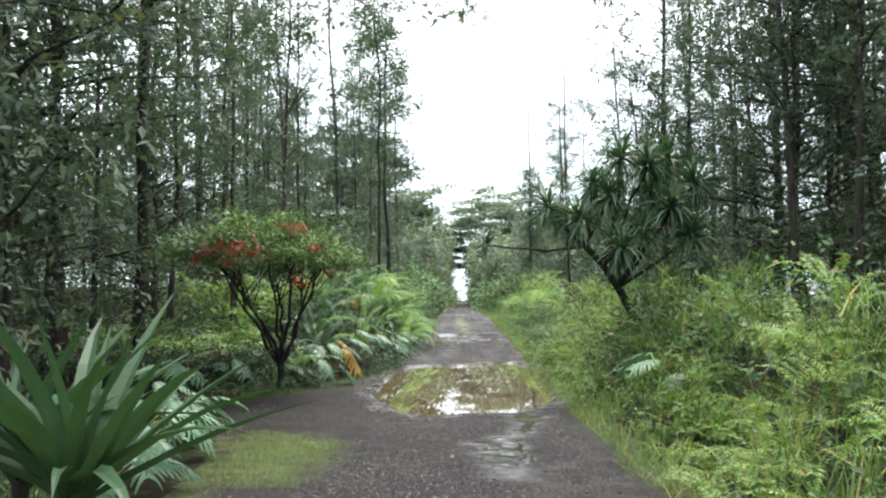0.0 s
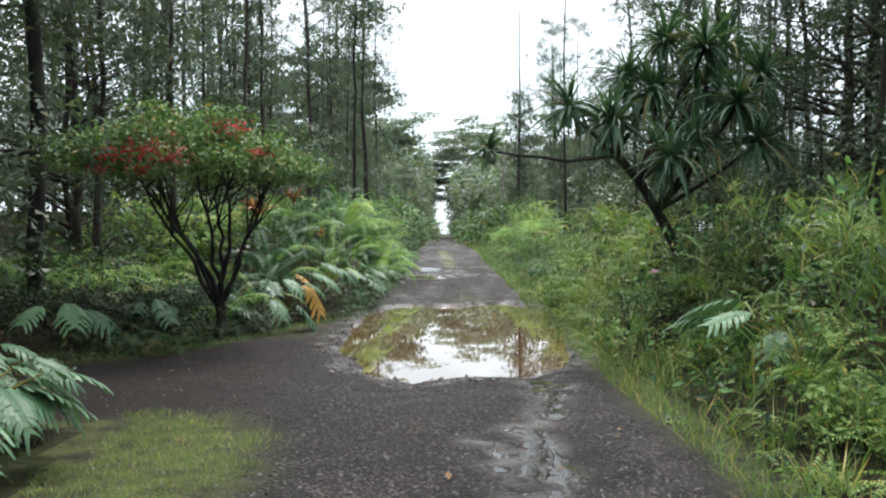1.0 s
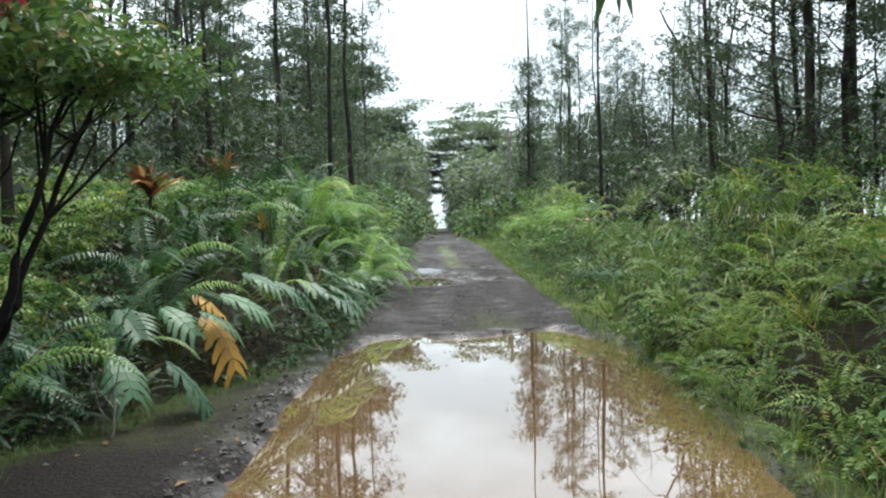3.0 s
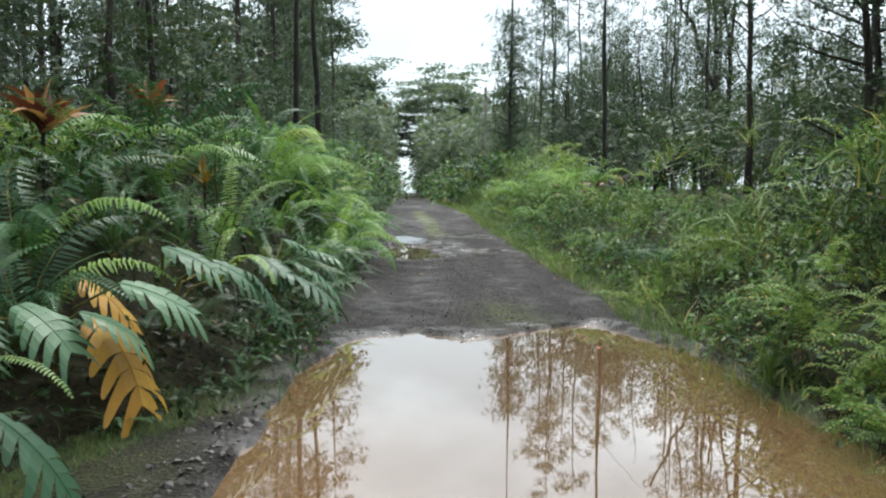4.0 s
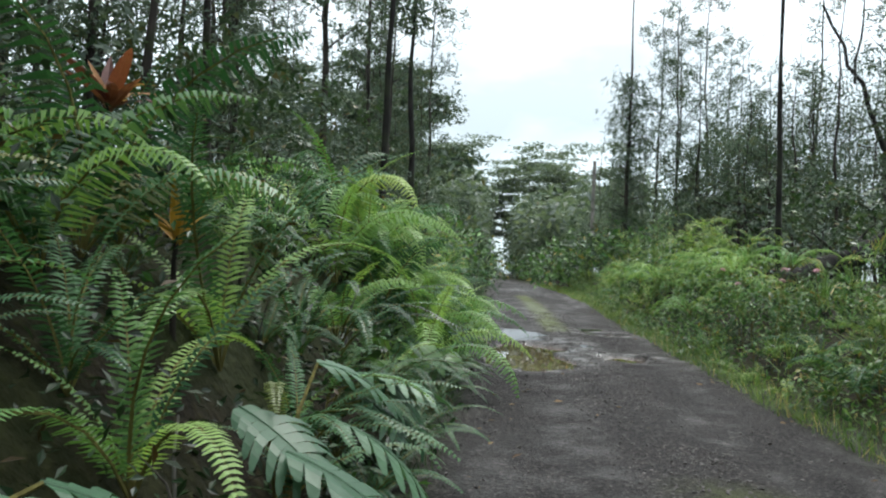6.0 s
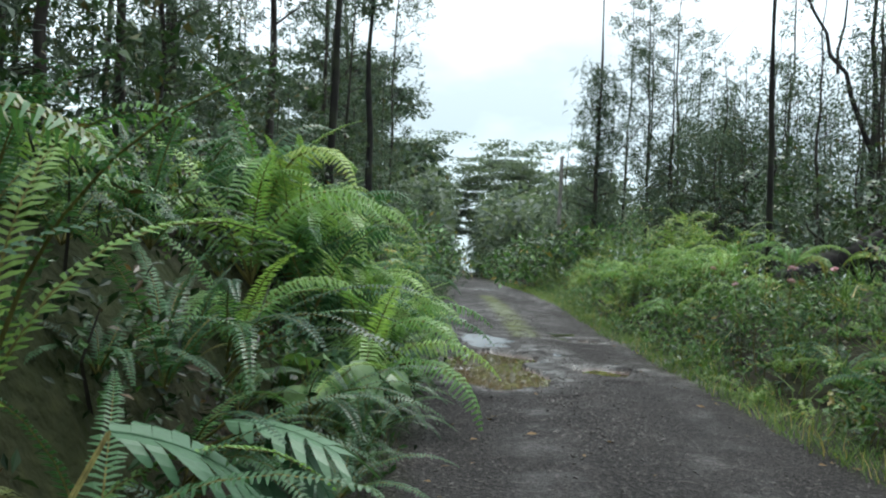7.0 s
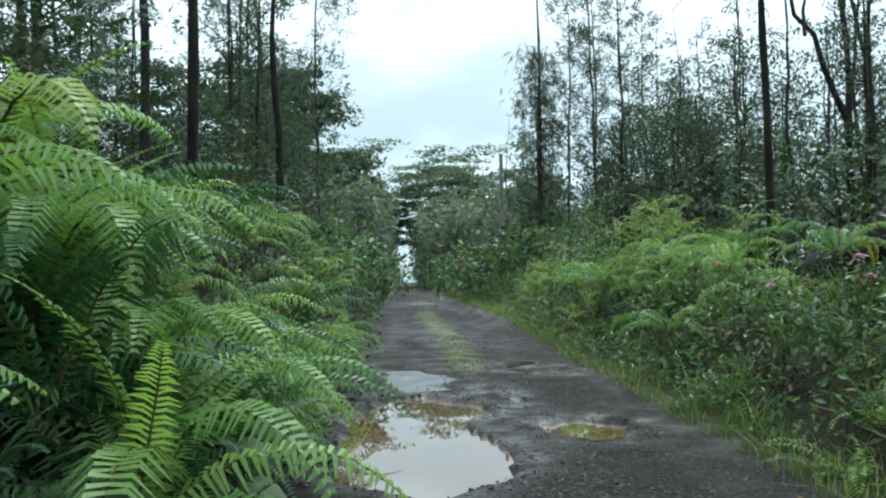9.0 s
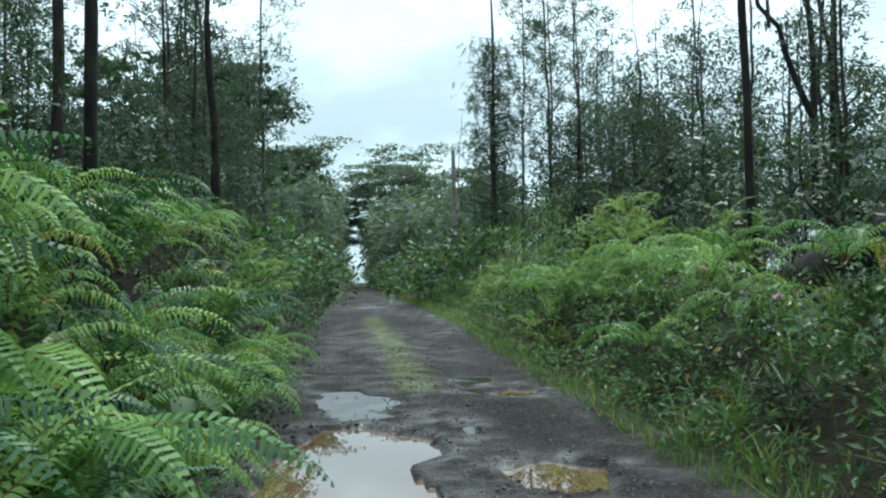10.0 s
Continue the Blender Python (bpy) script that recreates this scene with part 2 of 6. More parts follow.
# Tree green lightened and blued: distance haze put into the leaf colour.
CROWN_FAR = leaf_material("hazed_tree_leaf_green", (0.075, 0.110, 0.100), (0.155, 0.198, 0.168), None, 0.5, 0.4)
STRAP = leaf_material("strap_leaf_green", (0.015, 0.044, 0.022), (0.045, 0.095, 0.042), (0.18, 0.14, 0.06), 0.5, 0.2)
TUFT = leaf_material("pale_strap_leaf_green", (0.022, 0.062, 0.038), (0.072, 0.138, 0.078), (0.16, 0.14, 0.06), 0.46, 0.25, sheen=0.3)
RED = leaf_material("red_petal", (0.34, 0.022, 0.045), (0.52, 0.075, 0.09), None, 0.5, 0.3)
TI_RED = leaf_material("dark_red_leaf", (0.050, 0.016, 0.016), (0.17, 0.058, 0.040), (0.34, 0.19, 0.10), 0.38, 0.3, island=False, old_share=0.2)
DRY = leaf_material("dry_brown_leaf", (0.10, 0.062, 0.032), (0.26, 0.18, 0.09), None, 0.7, 0.15)
BARK = bark_material("grey_brown_bark", (0.012, 0.011, 0.010), (0.040, 0.035, 0.031))
BARK_PALE = bark_material("pale_dead_wood", (0.09, 0.085, 0.08), (0.22, 0.21, 0.20))
BARK_DARK = bark_material("wet_black_bark", (0.006, 0.006, 0.006), (0.022, 0.021, 0.020))

# ---- ground: one sheet, with the road and its hollows sunk into it ----
POOLS = [  # outline, depth of the bed
    ([(-1.55, 14.0), (-1.06, 12.3), (-0.5, 11.5), (0.22, 11.85), (0.8, 11.85), (1.3, 12.5), (1.55, 14.5), (1.85, 16.4), (1.82, 17.8), (1.78, 19.4), (1.2, 20.75),
      (0.5, 20.5), (-0.15, 20.1), (-0.6, 20.45), (-1.25, 19.9), (-1.6, 18.2), (-1.65, 16)], 0.16),
    ([(-1.2, 27.0), (-0.55, 26.5), (-0.05, 27.0), (0.13, 28.6), (0.06, 30.0), (-0.5, 30.7), (-0.88, 30.7), (-1.25, 29.3)], 0.12),
    ([(0.33, 28.85), (0.78, 29.1), (1.15, 28.75), (0.97, 28.15), (0.5, 28.22)], 0.10),
    ([(0.85, 31.95), (1.15, 32.25), (1.45, 31.95), (1.25, 31.45), (0.92, 31.5)], 0.08),
    ([(-1.3, 46.2), (0.2, 46.7), (0.4, 47.8), (-0.6, 47.6), (-1.35, 47.6)], 0.08),
]
PULL_OUT = [(-1.4, 18.2), (-2.1, 17.1), (-2.5, 15.9), (-3.15, 14.4), (-3.6, 13.2), (-4.8, 12.4), (-9.0, 11.8), (-9.0, 9.4), (-2.75, 9.6), (-2.35, 8.3),
            (-2.0, 5.6), (-1.5, 3.0), (-1.3, -6.0), (0.0, -6.0), (0.0, 17.6)]
LEVEL, FALL = -0.035, 0.005  # water below the road, and the slope of the whole place along the big puddle


def sag(y):
    """The road's own profile: a shallow dip, then a low crest."""
    y = np.asarray(y, float)
    u = np.clip((y - 36) / 14, 0, 1)
    far = 0.201 * (2 * u ** 3 - 3 * u * u + 1) + 0.641 * (u ** 3 - 2 * u * u + u) + 0.47 * (3 * u * u - 2 * u ** 3)
    return np.where(y < 0, np.minimum(-0.0346 * y, 0.4), np.where(y <= 36, 0.001117 * y * (y - 31), far))


def half_right(y):
    return 1.55 + 0.10 * fbm(y, y * 0 + 3, 4.0, 11, 3) + 0.22 * np.exp(-((y - 23) / 4.5) ** 2) - 0.2 * smooth(36, 44, y)


def half_left(y):
    return 1.52 + 0.10 * fbm(y, y * 0 + 9, 4.0, 12, 3) - 0.12 * smooth(22, 30, y)


def road_distance(x, y):
    """Signed distance from the gravel, negative on it."""
    band = np.maximum(x - half_right(y), -half_left(y) - x)
    near = (y < 20) & (x < 0.5)
    if np.any(near):
        band = np.where(near, np.minimum(band, outline_distance(x, np.where(near, y, 0), PULL_OUT)), band)
    return band + 0.10 * fbm(x, y, 0.6, 5, 3)


def pool_distance(x, y, i):
    d = outline_distance(x, y, POOLS[i][0])
    return d + (0.13, 0.06, 0.04, 0.05, 0.05)[i] * fbm(x, y, 0.45, 20 + i, 4)


def water_level(i, y=None):
    mid = float(np.mean([q[1] for q in POOLS[i][0]]))
    return float(sag(mid)) + LEVEL + (0.0 if y is None else (FALL if i == 0 else 0.0) * (y - mid))


def height(x, y):
    x, y = np.asarray(x, float), np.asarray(y, float)
    off = smooth(0.0, 1.6, road_distance(x, y))
    rut = np.exp(-((x - 0.75) / 0.28) ** 2) + np.exp(-((x + 0.75) / 0.28) ** 2)
    z = -0.02 * rut + 0.02 * fbm(x, y, 1.1, 1, 4) + 0.007 * fbm(x, y, 0.22, 2, 3) + 0.01
    z = z * (1 - off) + off * (0.12 + 0.10 * fbm(x, y, 2.5, 3, 4))
    z = z + off * ((0.95 + 0.35 * np.exp(-((y - 22.5) / 3.0) ** 2)) * smooth(1.6, 3.2, -x) * smooth(15.5, 19.0, y + 0.6 * (x + 2)) + 0.65 * smooth(2.1, 3.4, -x) * smooth(24.0, 27.0, y) * smooth(44, 37, y) + 0.45 * smooth(1.7, 4.2, x) + 0.25 * smooth(4, 9, np.abs(x)))
    g = sag(y)
    pools = []
    for i, (poly, deep) in enumerate(POOLS):
        mid_y = float(np.mean([q[1] for q in poly]))
        near = (np.abs(y - mid_y) < 7) & (np.abs(x) < 4)
        if np.any(near):
            d = np.full(x.shape, 9.0)
            d[near] = pool_distance(x[near], y[near], i)
            g = g + (water_level(i, y) - LEVEL - g) * smooth(1.6, 0.1, d)
            pools.append((d, water_level(i, y), deep))
    z = z + g
    for d, top, deep in pools:
        bed = top - deep * smooth(0.0, -0.55, d) - 0.004
        rim = np.maximum(z, top + 0.008 + 0.03 * smooth(0, 0.3, d))
        z = np.where(d < 0, np.minimum(z, bed), np.where(d < 0.55, rim, z))
    return z


def steps(*runs):
    out = [runs[0][0]]
    for a, b, n, grow in runs:
        k = np.linspace(0, 1, n + 1)[1:]
        out.extend(a + (b - a) * k ** grow)
    return np.array(out)


gx = np.concatenate([-steps((6.0, 30.0, 9, 1.6), (30.0, 1500.0, 7, 3.0))[::-1], steps((-6.0, -2.6, 20, 1), (-2.6, 2.1, 76, 1), (2.1, 5.0, 14, 1))[1:],
                     steps((5.0, 30.0, 9, 1.6), (30.0, 1500.0, 7, 3.0))[1:]])
gy = np.concatenate([-steps((4.0, 30.0, 12, 1.6), (30.0, 1500.0, 10, 3.0))[::-1], steps((-4.0, 5.0, 60, 1), (5.0, 34.0, 400, 1), (34.0, 60.0, 100, 1), (60.0, 120.0, 40, 1.5),
                                                                                    (120.0, 1500.0, 14, 3.0))[1:]])
GX, GY = np.meshgrid(gx, gy)
GZ = height(GX, GY)
flat = np.stack([GX, GY, GZ], -1).reshape(-1, 3)
nx, ny = len(gx), len(gy)
ii, jj = np.meshgrid(np.arange(ny - 1), np.arange(nx - 1), indexing="ij")
quads = np.stack([ii * nx + jj, ii * nx + jj + 1, (ii + 1) * nx + jj + 1, (ii + 1) * nx + jj], -1).reshape(-1, 4)
mid_x, mid_y = flat[quads, 0].mean(1), flat[quads, 1].mean(1)
on_road = (road_distance(mid_x, mid_y) < 0.25) & (mid_y > -8) & (mid_y < 130) & (mid_x > -9)


def attribute(me, name, values):
    me.attributes.new(name, "FLOAT", "POINT").data.foreach_set("value", np.asarray(values, np.float32))


def sheet(name, keep, mat):
    used, inv = np.unique(quads[keep], return_inverse=True)
    me = Shape().add(flat[used], inv.reshape(-1, 4)).mesh(name, mat, True)
    return me, flat[used, 0], flat[used, 1]


def road_material():
    mat, n, l, b = material("wet_cinder_gravel")
    pos = n.new("ShaderNodeNewGeometry").outputs["Position"]

    def value(name):
        a = n.new("ShaderNodeAttribute")
        a.attribute_name = name
        return a.outputs["Fac"]
    grit = noise_node(n, l, 40.0, 8.0, pos)
    base = ramp(n, l, grit, [(0.38, (0.003, 0.0027, 0.0028)), (0.52, (0.010, 0.009, 0.0092)), (0.60, (0.035, 0.031, 0.031)), (0.68, (0.11, 0.10, 0.098))])
    stain = noise_node(n, l, 1.7, 5.0, pos)
    base = blend(n, l, 0.85, base, ramp(n, l, stain, [(0.3, (0.62, 0.61, 0.62)), (0.7, (1.28, 1.23, 1.2))]), "MULTIPLY")
    base = blend(n, l, value("soil"), base, blend(n, l, 0.6, blend(n, l, 1.0, base, (0.6, 0.6, 0.6), "MULTIPLY"), (0.014, 0.010, 0.008)))
    mossy = noise_node(n, l, 5.0, 6.0, pos)
    green = ramp(n, l, noise_node(n, l, 70.0, 4.0, pos), [(0.3, (0.026, 0.038, 0.010)), (0.7, (0.095, 0.115, 0.030))])
    how = n.new("ShaderNodeMath")
    how.operation, how.use_clamp = "MULTIPLY", True
    l.new(value("moss"), how.inputs[0])
    l.new(ramp(n, l, mossy, [(0.30, (0, 0, 0)), (0.55, (1, 1, 1))]), how.inputs[1])
    base = blend(n, l, how.outputs[0], base, green)
    wet = n.new("ShaderNodeMath")
    wet.operation, wet.use_clamp = "MULTIPLY", True
    l.new(value("wet"), wet.inputs[0])
    l.new(ramp(n, l, noise_node(n, l, 3.0, 4.0, pos), [(0.38, (0, 0, 0)), (0.66, (1, 1, 1))]), wet.inputs[1])
    base = blend(n, l, wet.outputs[0], base, blend(n, l, 1.0, base, (0.6, 0.56, 0.52), "MULTIPLY"))
    l.new(base, b.inputs["Base Color"])
    rough = n.new("ShaderNodeMapRange")
    l.new(wet.outputs[0], rough.inputs[0])
    rough.inputs[3].default_value, rough.inputs[4].default_value = 0.74, 0.26
    shine = n.new("ShaderNodeMapRange")
    l.new(wet.outputs[0], shine.inputs[0])
    shine.inputs[3].default_value, shine.inputs[4].default_value = 0.18, 0.5
    l.new(shine.outputs[0], b.inputs["Specular IOR Level"])
    l.new(rough.outputs[0], b.inputs["Roughness"])
    bump = n.new("ShaderNodeBump")
    bump.inputs["Distance"].default_value = 0.05
    fade = n.new("ShaderNodeMapRange")
    l.new(wet.outputs[0], fade.inputs[0])
    fade.inputs[3].default_value, fade.inputs[4].default_value = 1.0, 0.35
    l.new(fade.outputs[0], bump.inputs["Strength"])
    l.new(grit, bump.inputs["Height"])
    l.new(bump.outputs[0], b.inputs["Normal"])
    return mat


def soil_material():
    mat, n, l, b = material("dark_forest_soil")
    pos = n.new("ShaderNodeNewGeometry").outputs["Position"]
    a = noise_node(n, l, 14.0, 7.0, pos)
    base = ramp(n, l, a, [(0.3, (0.007, 0.006, 0.0045)), (0.55, (0.018, 0.015, 0.009)), (0.75, (0.036, 0.038, 0.015))])
    g = noise_node(n, l, 0.8, 4.0, pos)
    base = blend(n, l, ramp(n, l, g, [(0.4, (0, 0, 0)), (0.65, (0.6, 0.6, 0.6))]), base, (0.025, 0.038, 0.011))
    l.new(base, b.inputs["Base Color"])
    b.inputs["Roughness"].default_value, b.inputs["Specular IOR Level"].default_value = 0.9, 0.12
    bump = n.new("ShaderNodeBump")
    bump.inputs["Strength"].default_value, bump.inputs["Distance"].default_value = 0.8, 0.05
    l.new(a, bump.inputs["Height"])
    l.new(bump.outputs[0], b.inputs["Normal"])
    return mat


def water_material():
    mat, n, l, b = material("muddy_water")
    pos = n.new("ShaderNodeNewGeometry").outputs["Position"]
    silt = noise_node(n, l, 0.8, 3.0, pos)
    l.new(ramp(n, l, silt, [(0.3, (0.108, 0.062, 0.032)), (0.7, (0.142, 0.085, 0.046))]), b.inputs["Base Color"])
    b.inputs["Roughness"].default_value, b.inputs["IOR"].default_value = 0.012, 1.45
    b.inputs["Coat Weight"].default_value, b.inputs["Coat Roughness"].default_value, b.inputs["Coat IOR"].default_value = 0.8, 0.012, 1.42
    bump = n.new("ShaderNodeBump")
    bump.inputs["Strength"].default_value, bump.inputs["Distance"].default_value = 0.02, 0.02
    l.new(noise_node(n, l, 3.5, 2.0, pos), bump.inputs["Height"])
    l.new(bump.outputs[0], b.inputs["Normal"])
    return mat


MOSS = [([(-2.65, 8.9), (-2.6, 9.8), (-1.9, 9.8), (-1.45, 9.0), (-1.3, 8.0), (-1.5, 6.9), (-2.3, 7.0)], 0.35),
        ([(-0.06, 32.0), (0.28, 32.0), (0.18, 36.3), (-0.08, 42), (-0.36, 42), (-0.18, 36.3)], 0.17),
        ([(-3.2, 14.9), (-2.3, 15.0), (-1.8, 15.3), (-1.85, 16.9), (-2.3, 16.6), (-3.1, 15.9)], 0.3),
        ([(0.2, 20.7), (0.6, 20.8), (0.5, 21.8), (0.25, 21.9)], 0.5)]
WET = [([(0.02, 8.9), (0.34, 9.45), (0.6, 9.25), (0.66, 8.3), (0.55, 7.0), (0.25, 7.0), (0.1, 8.2)], 0.2), ([(0.5, 9.3), (0.75, 9.5), (1.1, 11.2), (0.8, 12.2), (0.45, 12.2), (0.7, 11.2)], 0.2),
       ([(-1.1, 32.1), (-0.45, 32.2), (0.55, 30.3), (0.4, 29.2), (0.0, 30.4), (-0.8, 30.8)], 0.3), ([(0.45, 32.9), (1.05, 33.0), (0.8, 31.7), (0.35, 31.8)], 0.25),
       ([(-1.3, 27.2), (-0.1, 27.0), (0.9, 28.4), (0.4, 29.6), (-1.1, 30.0)], 0.5),
       ([(-0.75, 20.4), (-0.45, 20.4), (-0.2, 26), (-0.6, 26)], 0.3), ([(0.75, 21), (0.95, 21), (0.8, 25), (0.6, 25)], 0.25), ([(-1.2, 47), (0.2, 47), (0.2, 50), (-1.2, 50)], 0.6)]
me, rx_, ry_ = sheet("road", on_road, road_material())
road = tagged(new("road", me), "wet dark cinder road with ruts and potholes", "road", kind="structure")
moss = np.zeros(rx_.shape)
for i, (poly, soft_edge) in enumerate(MOSS):
    moss = np.maximum(moss, (1.0, 2.0, 0.35, 1.0)[i] * smooth(soft_edge, -soft_edge, outline_distance(rx_, ry_, poly)))
edge = road_distance(rx_, ry_)
moss = np.maximum(moss, smooth(-0.25, 0.10, edge) * (0.25 + 0.65 * smooth(19, 16, ry_) + 0.6 * smooth(34, 42, ry_)))
attribute(me, "moss", moss)
wet = np.zeros(rx_.shape)
for i, (poly, soft_edge) in enumerate(WET):
    wet = np.maximum(wet, (1.0 if i < 4 else 0.4) * smooth(soft_edge, -soft_edge * 0.6, outline_distance(rx_, ry_, poly)))
for i in range(len(POOLS)):
    wet = np.maximum(wet, smooth(0.42, 0.10, pool_distance(rx_, ry_, i)))
wet = np.maximum(wet, (0.4 + 0.15 * smooth(25, 28, ry_)) * smooth(20.0, 22.0, ry_) * smooth(-0.35, 0.3, fbm(rx_ * 2.4, ry_ * 0.55, 2.0, 58)) + 0.25 * smooth(12.0, 6.0, ry_) * smooth(0.2, 0.8, rx_))
attribute(me, "wet", wet)
attribute(me, "soil", smooth(-1.4, -2.4, rx_) * smooth(18, 14, ry_))
me, _, _ = sheet("ground", ~on_road, soil_material())
ground = tagged(new("ground", me), "dark damp forest soil with moss and litter", "ground", kind="structure")

WATER = water_material()
for i in range(len(POOLS)):
    box = [(min(q[k] for q in POOLS[i][0]), max(q[k] for q in POOLS[i][0])) for k in (0, 1)]
    wx, wy = np.arange(box[0][0] - 0.6, box[0][1] + 0.6, 0.06), np.arange(box[1][0] - 0.6, box[1][1] + 0.6, 0.06)
    WX, WY = np.meshgrid(wx, wy)
    wet_cell = pool_distance(WX, WY, i) < 0.16
    ci, cj = np.nonzero(wet_cell[:-1, :-1])
    k = len(wx)
    cells = np.stack([ci * k + cj, ci * k + cj + 1, (ci + 1) * k + cj + 1, (ci + 1) * k + cj], -1)
    used, inv = np.unique(cells, return_inverse=True)
    pts = np.stack([WX.ravel()[used], WY.ravel()[used], np.zeros(len(used)) + water_level(i, WY.ravel()[used])], -1)
    tagged(new(f"water_{i + 1}", Shape().add(pts, inv.reshape(-1, 4)).mesh("water", WATER, True)), "still brown puddle water mirroring the sky", "puddle", kind="structure")

FILM, n_, l_, b_ = material("shallow_rain_water")
b_.inputs["Base Color"].default_value, b_.inputs["Roughness"].default_value, b_.inputs["IOR"].default_value = (0.022, 0.018, 0.015, 1), 0.03, 1.33
ripple = n_.new("ShaderNodeBump")
ripple.inputs["Strength"].default_value, ripple.inputs["Distance"].default_value = 0.05, 0.01
l_.new(noise_node(n_, l_, 9.0, 3.0, n_.new("ShaderNodeNewGeometry").outputs["Position"]), ripple.inputs["Height"])
l_.new(ripple.outputs[0], b_.inputs["Normal"])
for i, (poly, deep) in enumerate(((WET[0][0], 0.001), (WET[1][0], 0.0), (WET[2][0], 0.0), (WET[3][0], 0.002))):
    box = [(min(q[k] for q in poly) - 0.3, max(q[k] for q in poly) + 0.3) for k in (0, 1)]
    WX, WY = np.meshgrid(np.arange(*box[0], 0.03), np.arange(*box[1], 0.04))
    ground_z = height(WX, WY)
    level = ground_z.copy()
    for axis, wide in ((0, 9), (1, 12)):
        pad = np.pad(level, [(wide, wide) if a == axis else (0, 0) for a in (0, 1)], mode="edge")
        level = np.mean([np.take(pad, np.arange(level.shape[axis]) + o, axis) for o in range(2 * wide + 1)], 0)
    top = level + deep + 0.006 * fbm(WX, WY, 0.35, 70 + i, 3) - 0.02 * smooth(-0.12, 0.15, outline_distance(WX, WY, poly) + 0.12 * fbm(WX, WY, 0.4, 80 + i, 3))
    cell = top > ground_z - 0.002
    for k in range(len(POOLS)):
        cell &= pool_distance(WX, WY, k) > 0.12
    ci, cj = np.nonzero(cell[:-1, :-1])
    k = WX.shape[1]
    cells = np.stack([ci * k + cj, ci * k + cj + 1, (ci + 1) * k + cj + 1, (ci + 1) * k + cj], -1)
    if len(cells) < 4:
        continue
    used, inv = np.unique(cells, return_inverse=True)
    pts = np.stack([WX.ravel()[used], WY.ravel()[used], top.ravel()[used]], -1)
    tagged(new(f"water_{i + 6}", Shape().add(pts, inv.reshape(-1, 4)).mesh("water", FILM, True)), "thin film of rain water lying on gravel", "puddle", kind="structure")

# ---- plant shapes ----
def ground_at(x, y):
    return float(height(np.array([float(x)]), np.array([float(y)]))[0])


def frond_arrays(length, width, pairs, lift, droop, rng, slim=0.34, curl=0.0, sway=0.0, plain=False):
    """A pinnate frond: an arching stem with two rows of leaflets. Returns (points, faces) of leaflets and of the stem."""
    k = 14
    s = np.linspace(0, 1, k)
    ang = np.radians(lift + (droop - lift) * s ** 1.2)
    seg = length / (k - 1)
    y = np.concatenate([[0], np.cumsum(np.cos(ang[:-1]) * seg)])
    z = np.concatenate([[0], np.cumsum(np.sin(ang[:-1]) * seg)])
    x = sway * length * s ** 2
    line = np.stack([x, y, z], -1)
    t = np.linspace(0.12, 0.99, pairs)
    base = np.stack([np.interp(t, s, line[:, c]) for c in range(3)], -1)
    a = np.interp(t, s, ang)
    along = np.stack([np.zeros_like(a), np.cos(a), np.sin(a)], -1)
    up = np.stack([np.zeros_like(a), -np.sin(a), np.cos(a)], -1)
    reach = width * np.minimum(1, 0.35 + 2.6 * t) * (1 - t ** 3.0) + 0.012
    gap = 0.87 * length / pairs
    verts, faces = [], []
    n = 0
    for side in (-1, 1):
        jitter = rng.normal(0, 0.08, (pairs, 1))
        out = np.array([[side, 0, 0]]) * 0.95 + along * (0.28 + jitter) + up * (0.10 + rng.normal(0, 0.07, (pairs, 1)))
        w = gap * slim / 0.34 * 0.66
        r = (reach * rng.uniform(0.85, 1.1, pairs))[:, None]
        if plain:
            edge = [(0.0, -0.5, 0.0), (0.62, -0.58, 0.06), (1.0, 0.0, -0.20 - curl), (0.62, 0.58, 0.06)]
            shape_faces = [(0, 1, 2, 3)]
        else:
            edge = [(0.0, -0.34, 0.0), (0.45, -0.56, 0.05), (0.97, -0.16, -0.18 - curl), (1.0, 0.10, -0.20 - curl), (0.45, 0.50, 0.05), (0.0, 0.34, 0.0)]
            shape_faces = [(0, 1, 4, 5), (1, 2, 3, 4)]
        q = len(edge)
        verts.append(np.stack([base + out * r * u + along * w * k + up * r * h for u, k, h in edge], 1).reshape(-1, 3))
        for corner in shape_faces:
            faces.append(np.arange(pairs)[:, None] * q + np.array([corner]) + n)
        n += pairs * q
    stem = Shape()
    tube(stem, line[::2], np.linspace(0.006, 0.0015, len(line[::2])) * (0.6 + length * 0.6), 3)
    return np.concatenate(verts), np.concatenate(faces), stem.v[0], stem.f[0]


def frond_mesh(name, leaf, *args, **kw):
    v, f, sv, sf = frond_arrays(*args, **kw)
    return Shape().add(v, f, 0).add(sv, sf, 1).mesh(name, [leaf, RACHIS])


